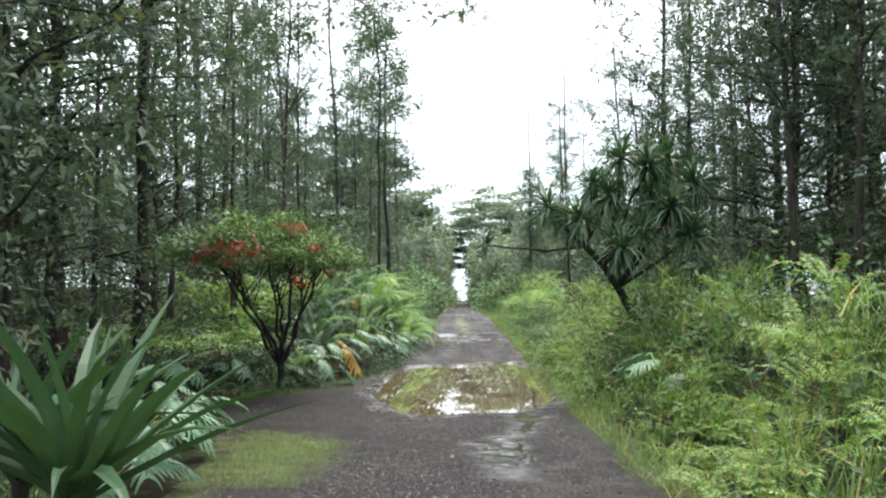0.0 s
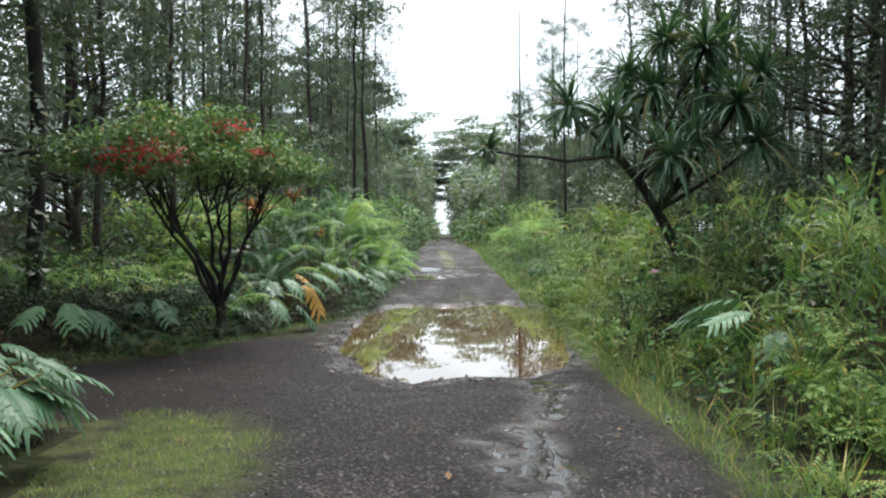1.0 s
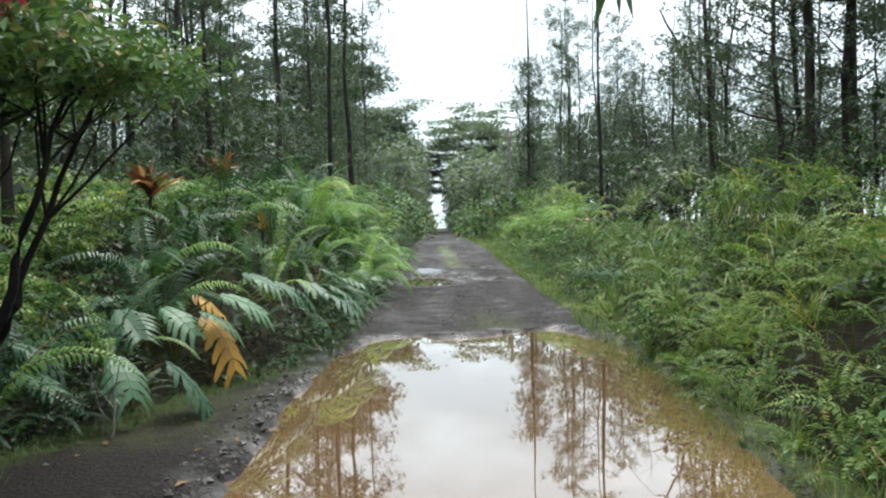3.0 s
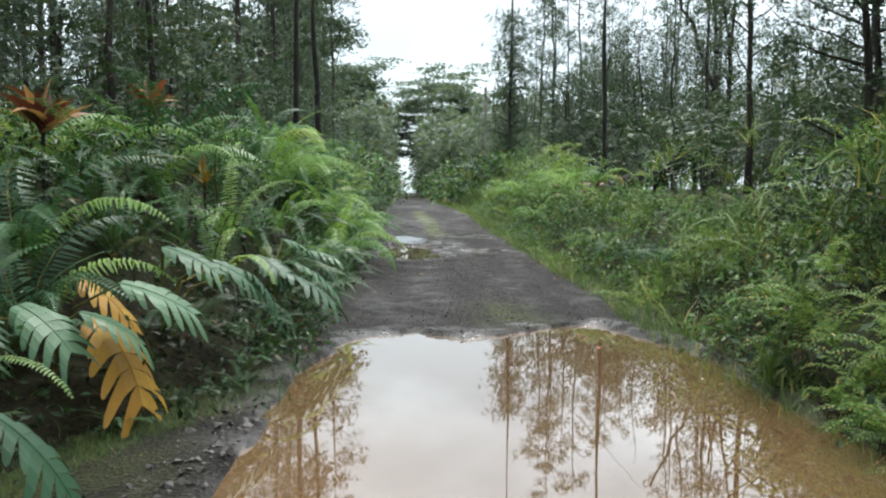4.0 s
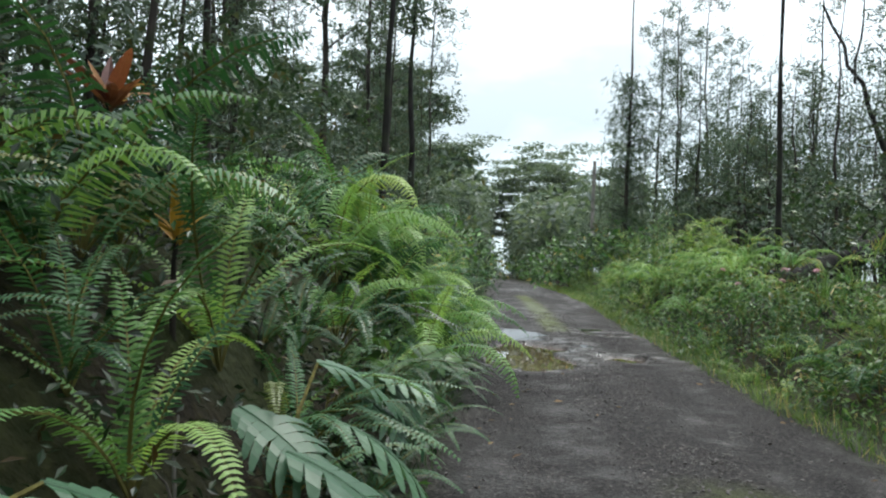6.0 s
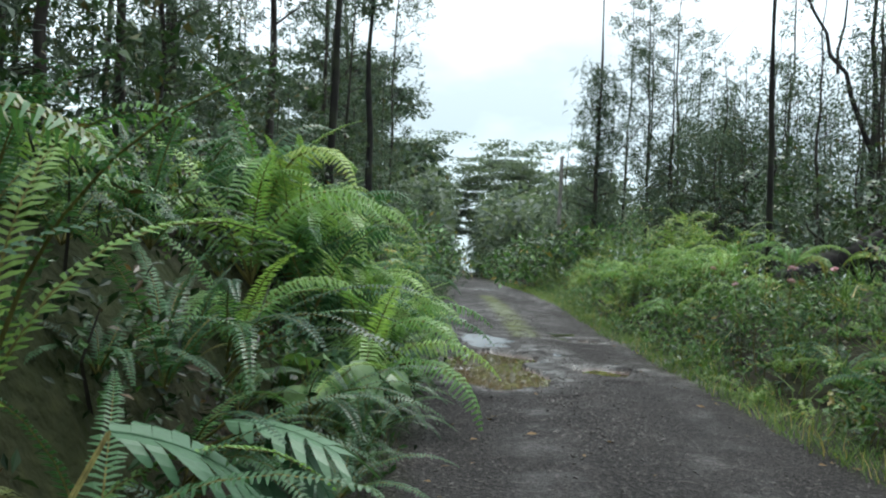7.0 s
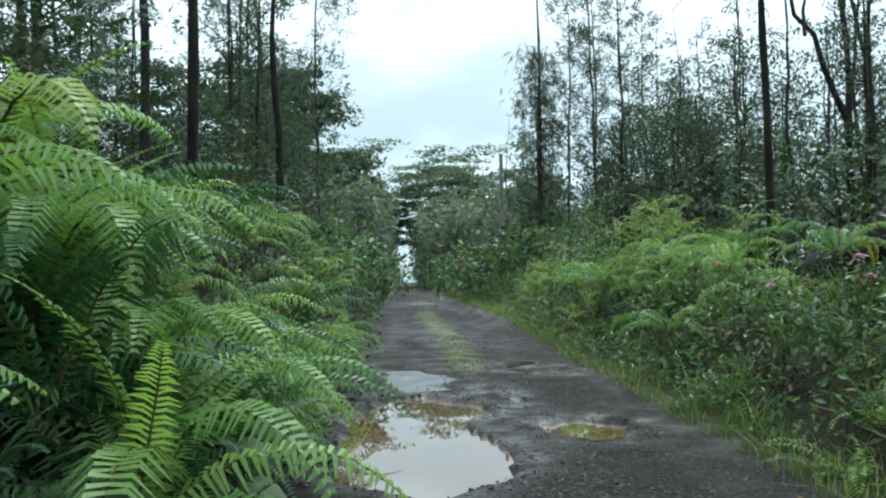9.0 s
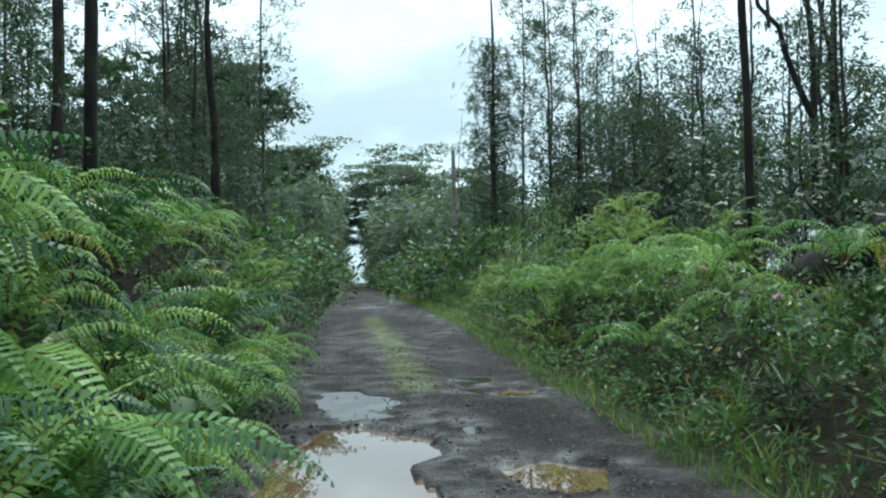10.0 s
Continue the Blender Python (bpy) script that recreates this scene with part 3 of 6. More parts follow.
def split_leaf(length, lobes=7, droop=0.5, rng=RNG):
    """A large leaf cut into curving fingers on both sides of its midrib."""
    v, f = [], []
    n = 0
    s = np.linspace(0.0, 0.95, lobes + 1)
    half = 0.47 * np.sin(np.pi * np.clip(s * 0.80 + 0.16, 0, 1)) ** 0.65
    for side in (-1, 1):
        for i in range(lobes):
            a, b = s[i], s[i + 1]
            w = half[i] * rng.uniform(0.88, 1.06)
            sag_tip = rng.uniform(0.10, 0.28)
            for u, thin in ((0.0, 0.0), (0.40, 0.0), (0.58, 0.07), (0.80, 0.11), (0.94, 0.22), (1.0, 0.42)):
                lean = (-0.02 + 0.20 * s[i]) * u + 0.16 * u * u
                x = side * w * u
                for y in (a + lean + (b - a) * thin, b + lean - (b - a) * thin * 0.9):
                    z = -droop * (0.5 * y * y + 0.5 * x * x) + 0.20 * abs(x) - sag_tip * u ** 3 * 0.6
                    v.append((x * length, y * length, z * length))
            for q in range(5):
                c = n + 2 * q
                f.append((c, c + 2, c + 3, c + 1))
            n += 12
    s0 = Shape().add(v, f, 0)
    y = np.linspace(-0.02, 1.0, 7)
    tube(s0, np.stack([0 * y, y, -droop * 0.5 * y * y + 0.004], -1) * length, np.linspace(0.010, 0.003, 7) * length, 4, 0)
    return s0


def strap_leaf(length, width, bend, fold=0.5, segs=5):
    """A long sword-shaped leaf, folded along its middle and bending over."""
    t = np.linspace(0, 1, segs + 1)
    w = width * np.minimum(1, 0.5 + 2.2 * t) * (1 - t ** 2.2) + 0.002
    ang = -bend * t ** 1.6
    y = np.concatenate([[0], np.cumsum(np.cos(ang[1:]) / segs)]) * length
    z = np.concatenate([[0], np.cumsum(np.sin(ang[1:]) / segs)]) * length
    v = []
    for i in range(segs + 1):
        v += [(-w[i], y[i], z[i] + fold * w[i]), (0, y[i], z[i]), (w[i], y[i], z[i] + fold * w[i])]
    f = []
    for i in range(segs):
        c = 3 * i
        f += [(c, c + 1, c + 4, c + 3), (c + 1, c + 2, c + 5, c + 4)]
    return np.array(v), np.array(f)


def tuft(shape, place, count, length, width, rng, low=-0.5, high=1.35, mat=0, way=(0, 0, 1)):
    """A head of strap leaves round a point."""
    q = Vector((0, 0, 1)).rotation_difference(Vector(way)).to_matrix()
    for group in range(3):
        v, f = strap_leaf(1.0, width / length, (0.5, 1.0, 1.6)[group])
        n = count // 3
        yaw = rng.uniform(0, 2 * np.pi, n)
        lift = rng.uniform(low, high, n)
        m = turns(yaw, lift, rng.normal(0, 0.3, n), length * rng.uniform(0.65, 1.1, n))
        shape.many(v, f, np.array(q) @ m, np.tile(place, (n, 1)), mat)


def leaves_at(shape, centres, spread, per, size, rng, template=LEAF, flat_z=0.7, mat=0, lift=(-1.1, 0.6)):
    """Leaves scattered round each centre."""
    c = np.repeat(np.asarray(centres, float), per, 0)
    n = len(c)
    off = rng.normal(0, 1, (n, 3)) * np.array([1, 1, flat_z]) * (spread if np.isscalar(spread) else np.repeat(spread, per)[:, None])
    m = turns(rng.uniform(0, 2 * np.pi, n), rng.uniform(*lift, n), rng.normal(0, 0.6, n), size * rng.uniform(0.6, 1.35, n))
    shape.many(*template, m, c + off, mat)


# ---- ferns: each plant has its own fronds ----
fr = np.random.default_rng(21)
SWORD = [frond_mesh("frond", m, L, w, n, lift, droop, fr, slim=sl, sway=sw) for m, L, w, n, lift, droop, sl, sw in (
    (FROND, 0.95, 0.060, 40, 72, -25, 0.30, 0.1), (FROND, 0.85, 0.056, 36, 55, -40, 0.30, -0.12), (FROND, 1.05, 0.064, 44, 82, 15, 0.31, 0.06), (FROND_BRIGHT, 0.8, 0.062, 34, 80, 20, 0.33, -0.08),
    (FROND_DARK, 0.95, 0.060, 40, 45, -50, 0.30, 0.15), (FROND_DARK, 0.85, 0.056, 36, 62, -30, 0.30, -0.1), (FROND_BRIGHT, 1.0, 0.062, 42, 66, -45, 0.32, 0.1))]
WIDE = [frond_mesh("frond", m, L, w, n, lift, droop, fr, slim=sl, curl=0.35, sway=sw) for m, L, w, n, lift, droop, sl, sw in (
    (FROND_BRIGHT, 0.9, 0.11, 34, 70, -60, 0.30, 0.1), (FROND_BRIGHT, 0.75, 0.10, 30, 52, -75, 0.30, -0.12), (FROND, 0.95, 0.12, 36, 76, -30, 0.30, 0.08), (FROND, 0.8, 0.11, 32, 60, -60, 0.30, -0.1))]


DRY_FROND = frond_mesh("frond", DRY, 0.8, 0.055, 30, 50, -75, fr, sway=0.1)


def fern(kinds, count, rng, label, name="fern"):
    root = tagged(new(name), label, "fern")
    for i in range(count):
        yaw = 360 * (i + rng.uniform(-0.3, 0.3)) / count
        m = pose(0, 0, 0.02, rng.uniform(-12, 10), rng.uniform(-12, 12), yaw) @ Matrix.Diagonal((*([rng.uniform(0.75, 1.15)] * 3), 1))
        part("frond", kinds[rng.integers(len(kinds))], root, m=m)
    return root


SWORD_LABEL = "green sword fern with long arching fronds"
BRIGHT_LABEL = "yellow-green fern clump with drooping fronds"
FERNS = [fern([SWORD[0], SWORD[1], SWORD[2]], 9, fr, SWORD_LABEL), fern([SWORD[0], SWORD[2], SWORD[3], SWORD[6]], 8, fr, SWORD_LABEL),
         fern([SWORD[4], SWORD[5], SWORD[1]], 9, fr, "sword fern coloured darker to stand for shade"), fern([WIDE[0], WIDE[1], SWORD[3]], 8, fr, BRIGHT_LABEL),
         fern([WIDE[2], WIDE[3], WIDE[0]], 8, fr, "broad mid-green fern with feathery fronds"),
         fern([SWORD[0], DRY_FROND, SWORD[1], DRY_FROND, WIDE[3]], 9, fr, "sword fern with several dead brown fronds")]
used_fern = [False] * len(FERNS)


FAR_FROND = [frond_mesh("frond", m, L, w, n, lift, droop, fr, slim=0.3, curl=c, sway=sw, plain=True) for m, L, w, n, lift, droop, c, sw in (
    (FROND, 0.95, 0.065, 34, 72, -25, 0.0, 0.1), (FROND, 0.9, 0.10, 30, 70, -50, 0.3, -0.1), (FROND_DARK, 0.9, 0.06, 30, 50, -45, 0.0, 0.1), (FROND_BRIGHT, 0.9, 0.095, 30, 70, -60, 0.35, 0.1), (FROND_BRIGHT, 0.75, 0.085, 26, 55, -75, 0.35, -0.12))]
FERNS_FAR = [fern([FAR_FROND[0]], 8, fr, SWORD_LABEL), fern([FAR_FROND[0], FAR_FROND[3]], 8, fr, SWORD_LABEL), fern([FAR_FROND[2]], 8, fr, "sword fern coloured darker to stand for shade"),
             fern([FAR_FROND[3], FAR_FROND[4]], 8, fr, BRIGHT_LABEL), fern([FAR_FROND[1], FAR_FROND[3]], 8, fr, "broad mid-green fern with feathery fronds"), fern([FAR_FROND[0], FAR_FROND[1]], 8, fr, SWORD_LABEL)]
used_fern_far = [False] * len(FERNS_FAR)


def put_fern(x, y, k, m):
    """Ferns that the road passes closely have finer leaflets."""
    near = -3.4 < x < -1 and y < 27
    return put(FERNS if near else FERNS_FAR, used_fern if near else used_fern_far, k, m)


def put(kinds, used, i, m):
    """The first use moves the built thing itself, later ones copy it."""
    if used[i]:
        return copy_thing(kinds[i], m)
    used[i] = True
    kinds[i].matrix_basis = m
    return kinds[i]


def stand(x, y, yaw=0.0, size=1.0, sink=0.02, tilt_x=0.0, tilt_y=0.0):
    return pose(x, y, ground_at(x, y) - sink, tilt_x, tilt_y, yaw) @ Matrix.Diagonal((size, size, size, 1))


def left_foot(y):
    """Where the growth begins on the left."""
    return np.interp(y, [12.0, 13.0, 14.2, 15.5, 16.8, 18, 20, 22, 24, 30, 40, 60], [-4.9, -3.7, -3.2, -2.75, -2.25, -1.8, -1.68, -1.68, -1.65, -1.6, -1.6, -1.6])


for i in range(112):
    y = fr.uniform(15.2, 36.0) if i < 94 else fr.uniform(36, 52)
    inward = fr.uniform(0.05, 1.0) ** 1.3 * 2.6
    x = left_foot(y) - inward - (0.22 if 14 < y < 25 else 0.05)
    # Front plants are mostly the darkened kind, as shade at the foot.
    k = fr.choice([0, 1, 2, 4] if inward < 1.0 and y < 27 else [0, 1, 3, 4, 3] if y > 23 else [0, 2, 4, 0, 2], p=[0.2, 0.05, 0.6, 0.15] if inward < 1.0 and y < 27 else [0.2, 0.2, 0.2, 0.2, 0.2])
    tagged(put_fern(x, y, int(k), stand(x, y, fr.uniform(0, 360), fr.uniform(0.75, 1.25) * (0.8 if inward < 0.35 else 1.05), 0.0, 0, 8)), group="ferns on the bank")

# large ferns close beside the road
for x, y, k, size in ((-2.0, 19.3, 2, 1.0), (-2.35, 18.3, 2, 1.15), (-1.85, 20.3, 2, 1.0), (-1.75, 21.2, 2, 1.05), (-1.68, 22.0, 2, 1.1), (-1.66, 22.9, 2, 1.1), (-1.62, 23.7, 0, 1.1), (-1.6, 24.6, 2, 1.05),
                      (-2.1, 20.9, 0, 1.3), (-2.7, 19.8, 0, 1.4), (-2.05, 21.8, 2, 1.3), (-2.6, 21.2, 1, 1.4), (-1.95, 22.9, 2, 1.3), (-2.5, 22.6, 0, 1.45),
                      (-1.9, 24.2, 2, 1.25), (-2.5, 24.0, 3, 1.4), (-1.9, 25.4, 3, 1.2), (-3.1, 22.0, 0, 1.3), (-3.1, 23.6, 0, 1.3), (-3.1, 20.6, 4, 1.5), (-2.9, 18.7, 0, 1.4), (-3.3, 21.3, 0, 1.7), (-3.4, 22.8, 3, 1.7), (-3.3, 24.4, 0, 1.6), (-3.6, 20.2, 1, 1.5),
                      (-3.3, 19.4, 5, 1.2),  (-2.75, 25.2, 3, 1.4), (-2.4, 26.8, 3, 1.3), (-3.0, 26.4, 3, 1.5), (-2.3, 28.6, 4, 1.3), (-2.9, 28.4, 3, 1.5),
                      (-1.58, 25.5, 0, 1.2), (-1.6, 26.5, 0, 1.15), (-1.62, 27.4, 2, 1.1), (-1.62, 28.5, 3, 1.1), (-1.62, 29.8, 0, 1.1), (-1.65, 31.2, 3, 1.1), (-1.65, 33.0, 3, 1.1)):
    tagged(put_fern(x, y, k, stand(x, y, fr.uniform(0, 360), size, 0.0, 0, 10)), group="ferns on the bank")

# low ferns along the foot of the bank, coloured dark as its shade
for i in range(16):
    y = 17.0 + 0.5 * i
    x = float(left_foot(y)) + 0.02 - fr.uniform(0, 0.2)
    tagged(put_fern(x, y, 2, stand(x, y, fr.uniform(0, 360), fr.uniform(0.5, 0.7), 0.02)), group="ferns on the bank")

# long single-sided ferns reaching out over the wheel track
REACH = tagged(new("fern"), "sword fern with long fronds reaching over the road", "fern")
for i, (turn, kind, size, tip_up) in enumerate(((-62, 0, 1.0, -14), (-95, 1, 1.1, -8), (-120, 0, 0.95, -18), (-80, 2, 0.9, -30), (-140, 4, 1.0, -5), (-40, 6, 0.9, -10), (-105, 5, 1.05, -25), (-160, 1, 0.9, 0))):
    part("frond", SWORD[kind], REACH, m=pose(0, 0, 0.03 * i, tip_up, fr.uniform(-12, 12), turn) @ Matrix.Diagonal((size, size, size, 1)))
for i, (x, y, z, yaw, size) in enumerate(((-1.95, 23.5, 0.25, 0, 1.0), (-2.15, 21.9, 0.2, 20, 1.0), (-2.1, 20.6, 0.3, -15, 1.05), (-1.8, 24.9, 0.1, 10, 1.0), (-2.2, 22.6, 0.55, -10, 1.15), (-1.85, 26.4, 0.2, 15, 1.0))):
    m = pose(x, y, ground_at(x, y) + z - 0.1, 0, 0, yaw) @ Matrix.Diagonal((size, size, size, 1))
    if i:
        tagged(copy_thing(REACH, m), group="ferns on the bank")
    else:
        REACH.matrix_basis = m
        tagged(REACH, group="ferns on the bank")

# soft bright ferns heaped over the bank further on
for i in range(34):
    y = fr.uniform(25.0, 37.0)
    x = left_foot(y) - 0.15 - fr.uniform(0, 1) * 1.7
    tagged(put_fern(x, y, int(fr.choice([3, 3, 3, 4])), stand(x, y, fr.uniform(0, 360), fr.uniform(1.15, 1.55), -0.1, 0, 8)), group="ferns on the bank")

# a field of bright ferns behind the flowering tree
for i in range(34):
    y = fr.uniform(15.6, 19.5)
    x = -4.6 - fr.uniform(0, 1) * 4.6 - 0.25 * (y - 15.6)
    tagged(put_fern(x, y + 12, 3, stand(x, y, fr.uniform(0, 360), fr.uniform(1.1, 1.5), -fr.uniform(0, 0.35))), group="ferns on the bank")

# ferns too many to count behind them
s = Shape()
fa = [frond_arrays(0.95, 0.16, 15, 74, -40, fr, curl=0.3, slim=0.32, plain=True), frond_arrays(0.9, 0.08, 17, 70, -25, fr, slim=0.36, plain=True), frond_arrays(0.8, 0.15, 14, 54, -65, fr, curl=0.3, slim=0.32, plain=True)]
n = 430
yy = fr.uniform(17, 75, n)
xx = left_foot(yy) - 0.7 - fr.uniform(0, 1, n) ** 1.2 * 3.4
xx = np.where(yy < 27, xx - 1.5, xx)
yy[:130] = fr.uniform(16.6, 22.5, 130)
xx[:130] = -4.2 - fr.uniform(0, 1, 130) * 4.0
zz = height(xx, yy)
for j, (v, f, sv, sf) in enumerate(fa):
    pick = np.arange(n) % 3 == j
    for rep in range(5):
        q = int(pick.sum())
        m = turns(fr.uniform(0, 2 * np.pi, q), fr.normal(0, 0.2, q), fr.normal(0, 0.2, q), fr.uniform(0.7, 1.25, q))
        p = np.stack([xx[pick] + fr.normal(0, 0.12, q), yy[pick] + fr.normal(0, 0.12, q), zz[pick] + fr.uniform(0, 0.25, q)], -1)
        s.many(v, f, m, p, 0 if (rep + j) % 3 else 1)
tagged(new("fern_thicket", s.mesh("fern_thicket", [FERN_BRIGHT, FERN])), "dense thicket of yellow-green ferns along the road", "ferns", kind="stuff")

# ferns on the right side
for i in range(46):
    y = fr.uniform(5.0, 44.0)
    x = float(half_right(np.array([y]))[0]) + 0.75 + fr.uniform(0, 1) ** 1.2 * 2.2
    tagged(put_fern(x, y, int(fr.choice([0, 2, 3, 4])), stand(x, y, fr.uniform(0, 360), fr.uniform(0.55, 1.0))), group="ferns on the verge")

# ---- trees ----
def crooked(base, tip, bend, rng, k=9):
    t = np.linspace(0, 1, k)[:, None]
    line = np.asarray(base) * (1 - t) + np.asarray(tip) * t
    wob = np.cumsum(rng.normal(0, bend, (k, 3)), 0) * np.array([1, 1, 0.2])
    return line + wob - wob[0] - t * (wob[-1] - wob[0])


def tree(name, label, category, rng, tall, thick, crown_from, crown_wide, limbs, per, leaf, leaf_mat, bark=None, rise=0.6, clumps=3, spread=0.3, flat_z=0.6, shape_fn=None,
         wobble=0.05, lean=0.02, template=LEAF, bare_tip=0.0, twigs=False, lift=(-1.3, 0.2)):
    """A trunk with limbs of its own and a crown of many small leaves."""
    bark = bark or BARK
    root = tagged(new(name), label, category)
    trunk, crown = Shape(), Shape()
    line = crooked((0, 0, -0.15), (rng.normal(0, lean) * tall, rng.normal(0, lean) * tall, tall), wobble, rng, 14)
    rad = thick * (1 - 0.85 * np.linspace(0, 1, 14) ** 0.9) * (1 + 0.5 * np.exp(-np.linspace(0, 1, 14) * 25))
    rad = rad * (1 + rng.normal(0, 0.10, 14))
    tube(trunk, line, rad, 7)
    centres = []
    for i in range(limbs):
        t = crown_from + (1 - bare_tip - crown_from) * (i + rng.uniform(0, 1)) / limbs
        p = np.array([np.interp(t, np.linspace(0, 1, 14), line[:, c]) for c in range(3)])
        u = (t - crown_from) / (1 - crown_from)
        reach = crown_wide * (shape_fn(u) if shape_fn else 0.35 + 0.65 * math.sin(math.pi * min(1, u * 0.8 + 0.15))) * rng.uniform(0.6, 1.15)
        a = rng.uniform(0, 2 * math.pi)
        tip = p + np.array([math.cos(a) * reach, math.sin(a) * reach, reach * rise * rng.uniform(0.5, 1.3)])
        bough = crooked(p, tip, 0.08 * reach, rng, 4)
        wood = trunk if per else Shape()
        tube(wood, bough, np.linspace(np.interp(t, np.linspace(0, 1, 14), rad) * 0.5, 0.006, 4), 3)
        for c in range(clumps):
            w = rng.uniform(0.45, 1.05)
            q = np.array([np.interp(w, np.linspace(0, 1, 4), bough[:, d]) for d in range(3)])
            q2 = q + rng.normal(0, 0.22, 3) * reach * np.array([1, 1, flat_z])
            if twigs:
                tube(wood, np.stack([q, (q + q2) / 2 + rng.normal(0, 0.04, 3), q2]), [0.01, 0.007, 0.004], 3)
            centres.append(q2)
        if not per:
            part("branch", wood.mesh("branch", bark, True), root)
    part("trunk", trunk.mesh("trunk", bark, True), root)
    if per and leaf_mat:
        leaves_at(crown, centres, spread, per, leaf, rng, template, flat_z, lift=lift)
        part("crown", crown.mesh("crown", leaf_mat), root)
    return root


tr = np.random.default_rng(5)
TALL = [tree("tall_tree", "tall slender dark-barked tree with sparse leaves", "tree", tr, h, th, cf, cw, n, 8, 0.25, CROWN, rise=0.9, clumps=4, spread=0.16, template=CLUMP, lift=(-1.3, 0.6)) for h, th, cf, cw, n, per in (
    (15, 0.09, 0.22, 1.5, 28, 15), (13, 0.075, 0.3, 1.3, 24, 14), (17, 0.11, 0.25, 1.8, 28, 15), (14, 0.08, 0.15, 1.4, 28, 14), (12, 0.07, 0.35, 1.1, 22, 14))]
BACK = [tree("tall_tree", "tall dark forest tree seen between others", "tree", tr, h, th, cf, cw, n, 5, 0.36, CROWN, rise=0.8, clumps=4, spread=0.2, template=CLUMP, lift=(-1.3, 0.6)) for h, th, cf, cw, n, per in (
    (15, 0.10, 0.15, 1.7, 22, 9), (13, 0.08, 0.2, 1.5, 20, 9), (17, 0.12, 0.25, 1.9, 24, 9))]
DENSE = [tree("leafy_tree", "dense dark-leaved forest tree", "tree", tr, h, th, cf, cw, n, 6, 0.3, CROWN, rise=0.5, clumps=5, spread=0.2, template=CLUMP, lift=(-1.3, 0.6)) for h, th, cf, cw, n, per in (
    (10, 0.10, 0.08, 2.2, 28, 15), (8, 0.08, 0.06, 2.0, 26, 15), (12, 0.12, 0.12, 2.4, 30, 15))]
BUSHY = [tree("bushy_tree", "thick dark blue-green bushy tree", "tree", tr, h, 0.12, 0.04, cw, n, 15, 0.175, CROWN, rise=0.45, clumps=5, spread=0.27) for h, cw, n in ((7.5, 2.3, 46), (6.5, 2.6, 42), (8.5, 2.2, 48))]
BUSHY_FAR = [tree("bushy_tree", "thick blue-green tree paled by haze far along the road", "tree", tr, h, 0.12, 0.04, cw, n, 7, 0.36, CROWN_FAR, rise=0.45, clumps=5, spread=0.34) for h, cw, n in ((7.5, 2.0, 42), (6.5, 2.2, 40), (8.5, 1.9, 44))]
DEAD = [tree("dead_tree", "bare dead tree with broken branches", "tree", tr, h, th, cf, cw, n, 0, 0, None, rise=1.1, clumps=2, wobble=0.07, twigs=True) for h, th, cf, cw, n in (
    (12, 0.09, 0.4, 0.9, 10), (10, 0.07, 0.5, 0.7, 8), (11, 0.06, 0.3, 0.6, 9))]
used_bushy, used_bushy_far = [False] * 3, [False] * 3
used_tall, used_dense, used_dead, used_back = [False] * 5, [False] * 3, [False] * 3, [False] * 3


def plant(kinds, used, i, x, y, size=1.0, yaw=None, group=""):
    return tagged(put(kinds, used, i, stand(x, y, tr.uniform(0, 360) if yaw is None else yaw, size, 0.1)), group=group)


# the forest on the left, close and dark at first
for i in range(72):
    y = tr.uniform(3, 80)
    u = tr.uniform(0, 1) ** 1.25
    x = -5.4 - u * (11 + y * 0.12)
    if x > -9 and y < 34:
        plant(TALL, used_tall, int(tr.integers(5)), x, y, tr.uniform(0.75, 1.2), group="forest trees")
    else:
        plant(BACK, used_back, int(tr.integers(3)), x, y, tr.uniform(0.75, 1.2), group="forest trees")
for i in range(20):
    y = tr.uniform(8, 80)
    x = -7.5 - tr.uniform(0, 1) * (11 + y * 0.2)
    plant(DENSE, used_dense, int(tr.integers(3)), x, y, tr.uniform(0.5, 0.95), group="forest trees")
# the forest on the right, standing further back beyond the second bend of the verge
for i in range(46):
    y = tr.uniform(4, 27)
    u = tr.uniform(0, 1) ** 1.2
    x = 5.4 + u * 11
    if x < 9.5:
        plant(TALL, used_tall, int(tr.integers(5)), x, y, tr.uniform(0.75, 1.1), group="forest trees")
    else:
        plant(BACK, used_back, int(tr.integers(3)), x, y, tr.uniform(0.75, 1.1), group="forest trees")
for i in range(10):
    y = tr.uniform(6, 32)
    plant(DENSE, used_dense, int(tr.integers(3)), 6.2 + tr.uniform(0, 8), y, tr.uniform(0.5, 0.85), group="forest trees")
for x, y, size in ((4.9, 21.5, 0.45), (6.4, 14.0, 0.9), (7.0, 20.5, 0.8), (5.0, 22.6, 0.8), (5.9, 23.6, 0.9), (5.4, 20.4, 0.85), (6.6, 25.0, 0.9)):
    plant(DENSE, used_dense, int(tr.integers(3)), x, y, size, group="forest trees")
for i in range(10):
    y = tr.uniform(50, 100)
    plant(DENSE, used_dense, int(tr.integers(3)), 6.5 + tr.uniform(0, 1) * (10 + y * 0.2), y, tr.uniform(0.45, 0.75), group="forest trees")
for i in range(40):
    y = tr.uniform(37, 90)
    x = 5.0 + tr.uniform(0, 1) * (5 + y * 0.16)
    if i % 3:
        plant(DEAD, used_dead, int(tr.integers(3)), x, y, tr.uniform(0.65, 1.05), group="dead trees")
    else:
        plant(BACK, used_back, int(tr.integers(3)), x, y, tr.uniform(0.5, 0.75), group="forest trees")

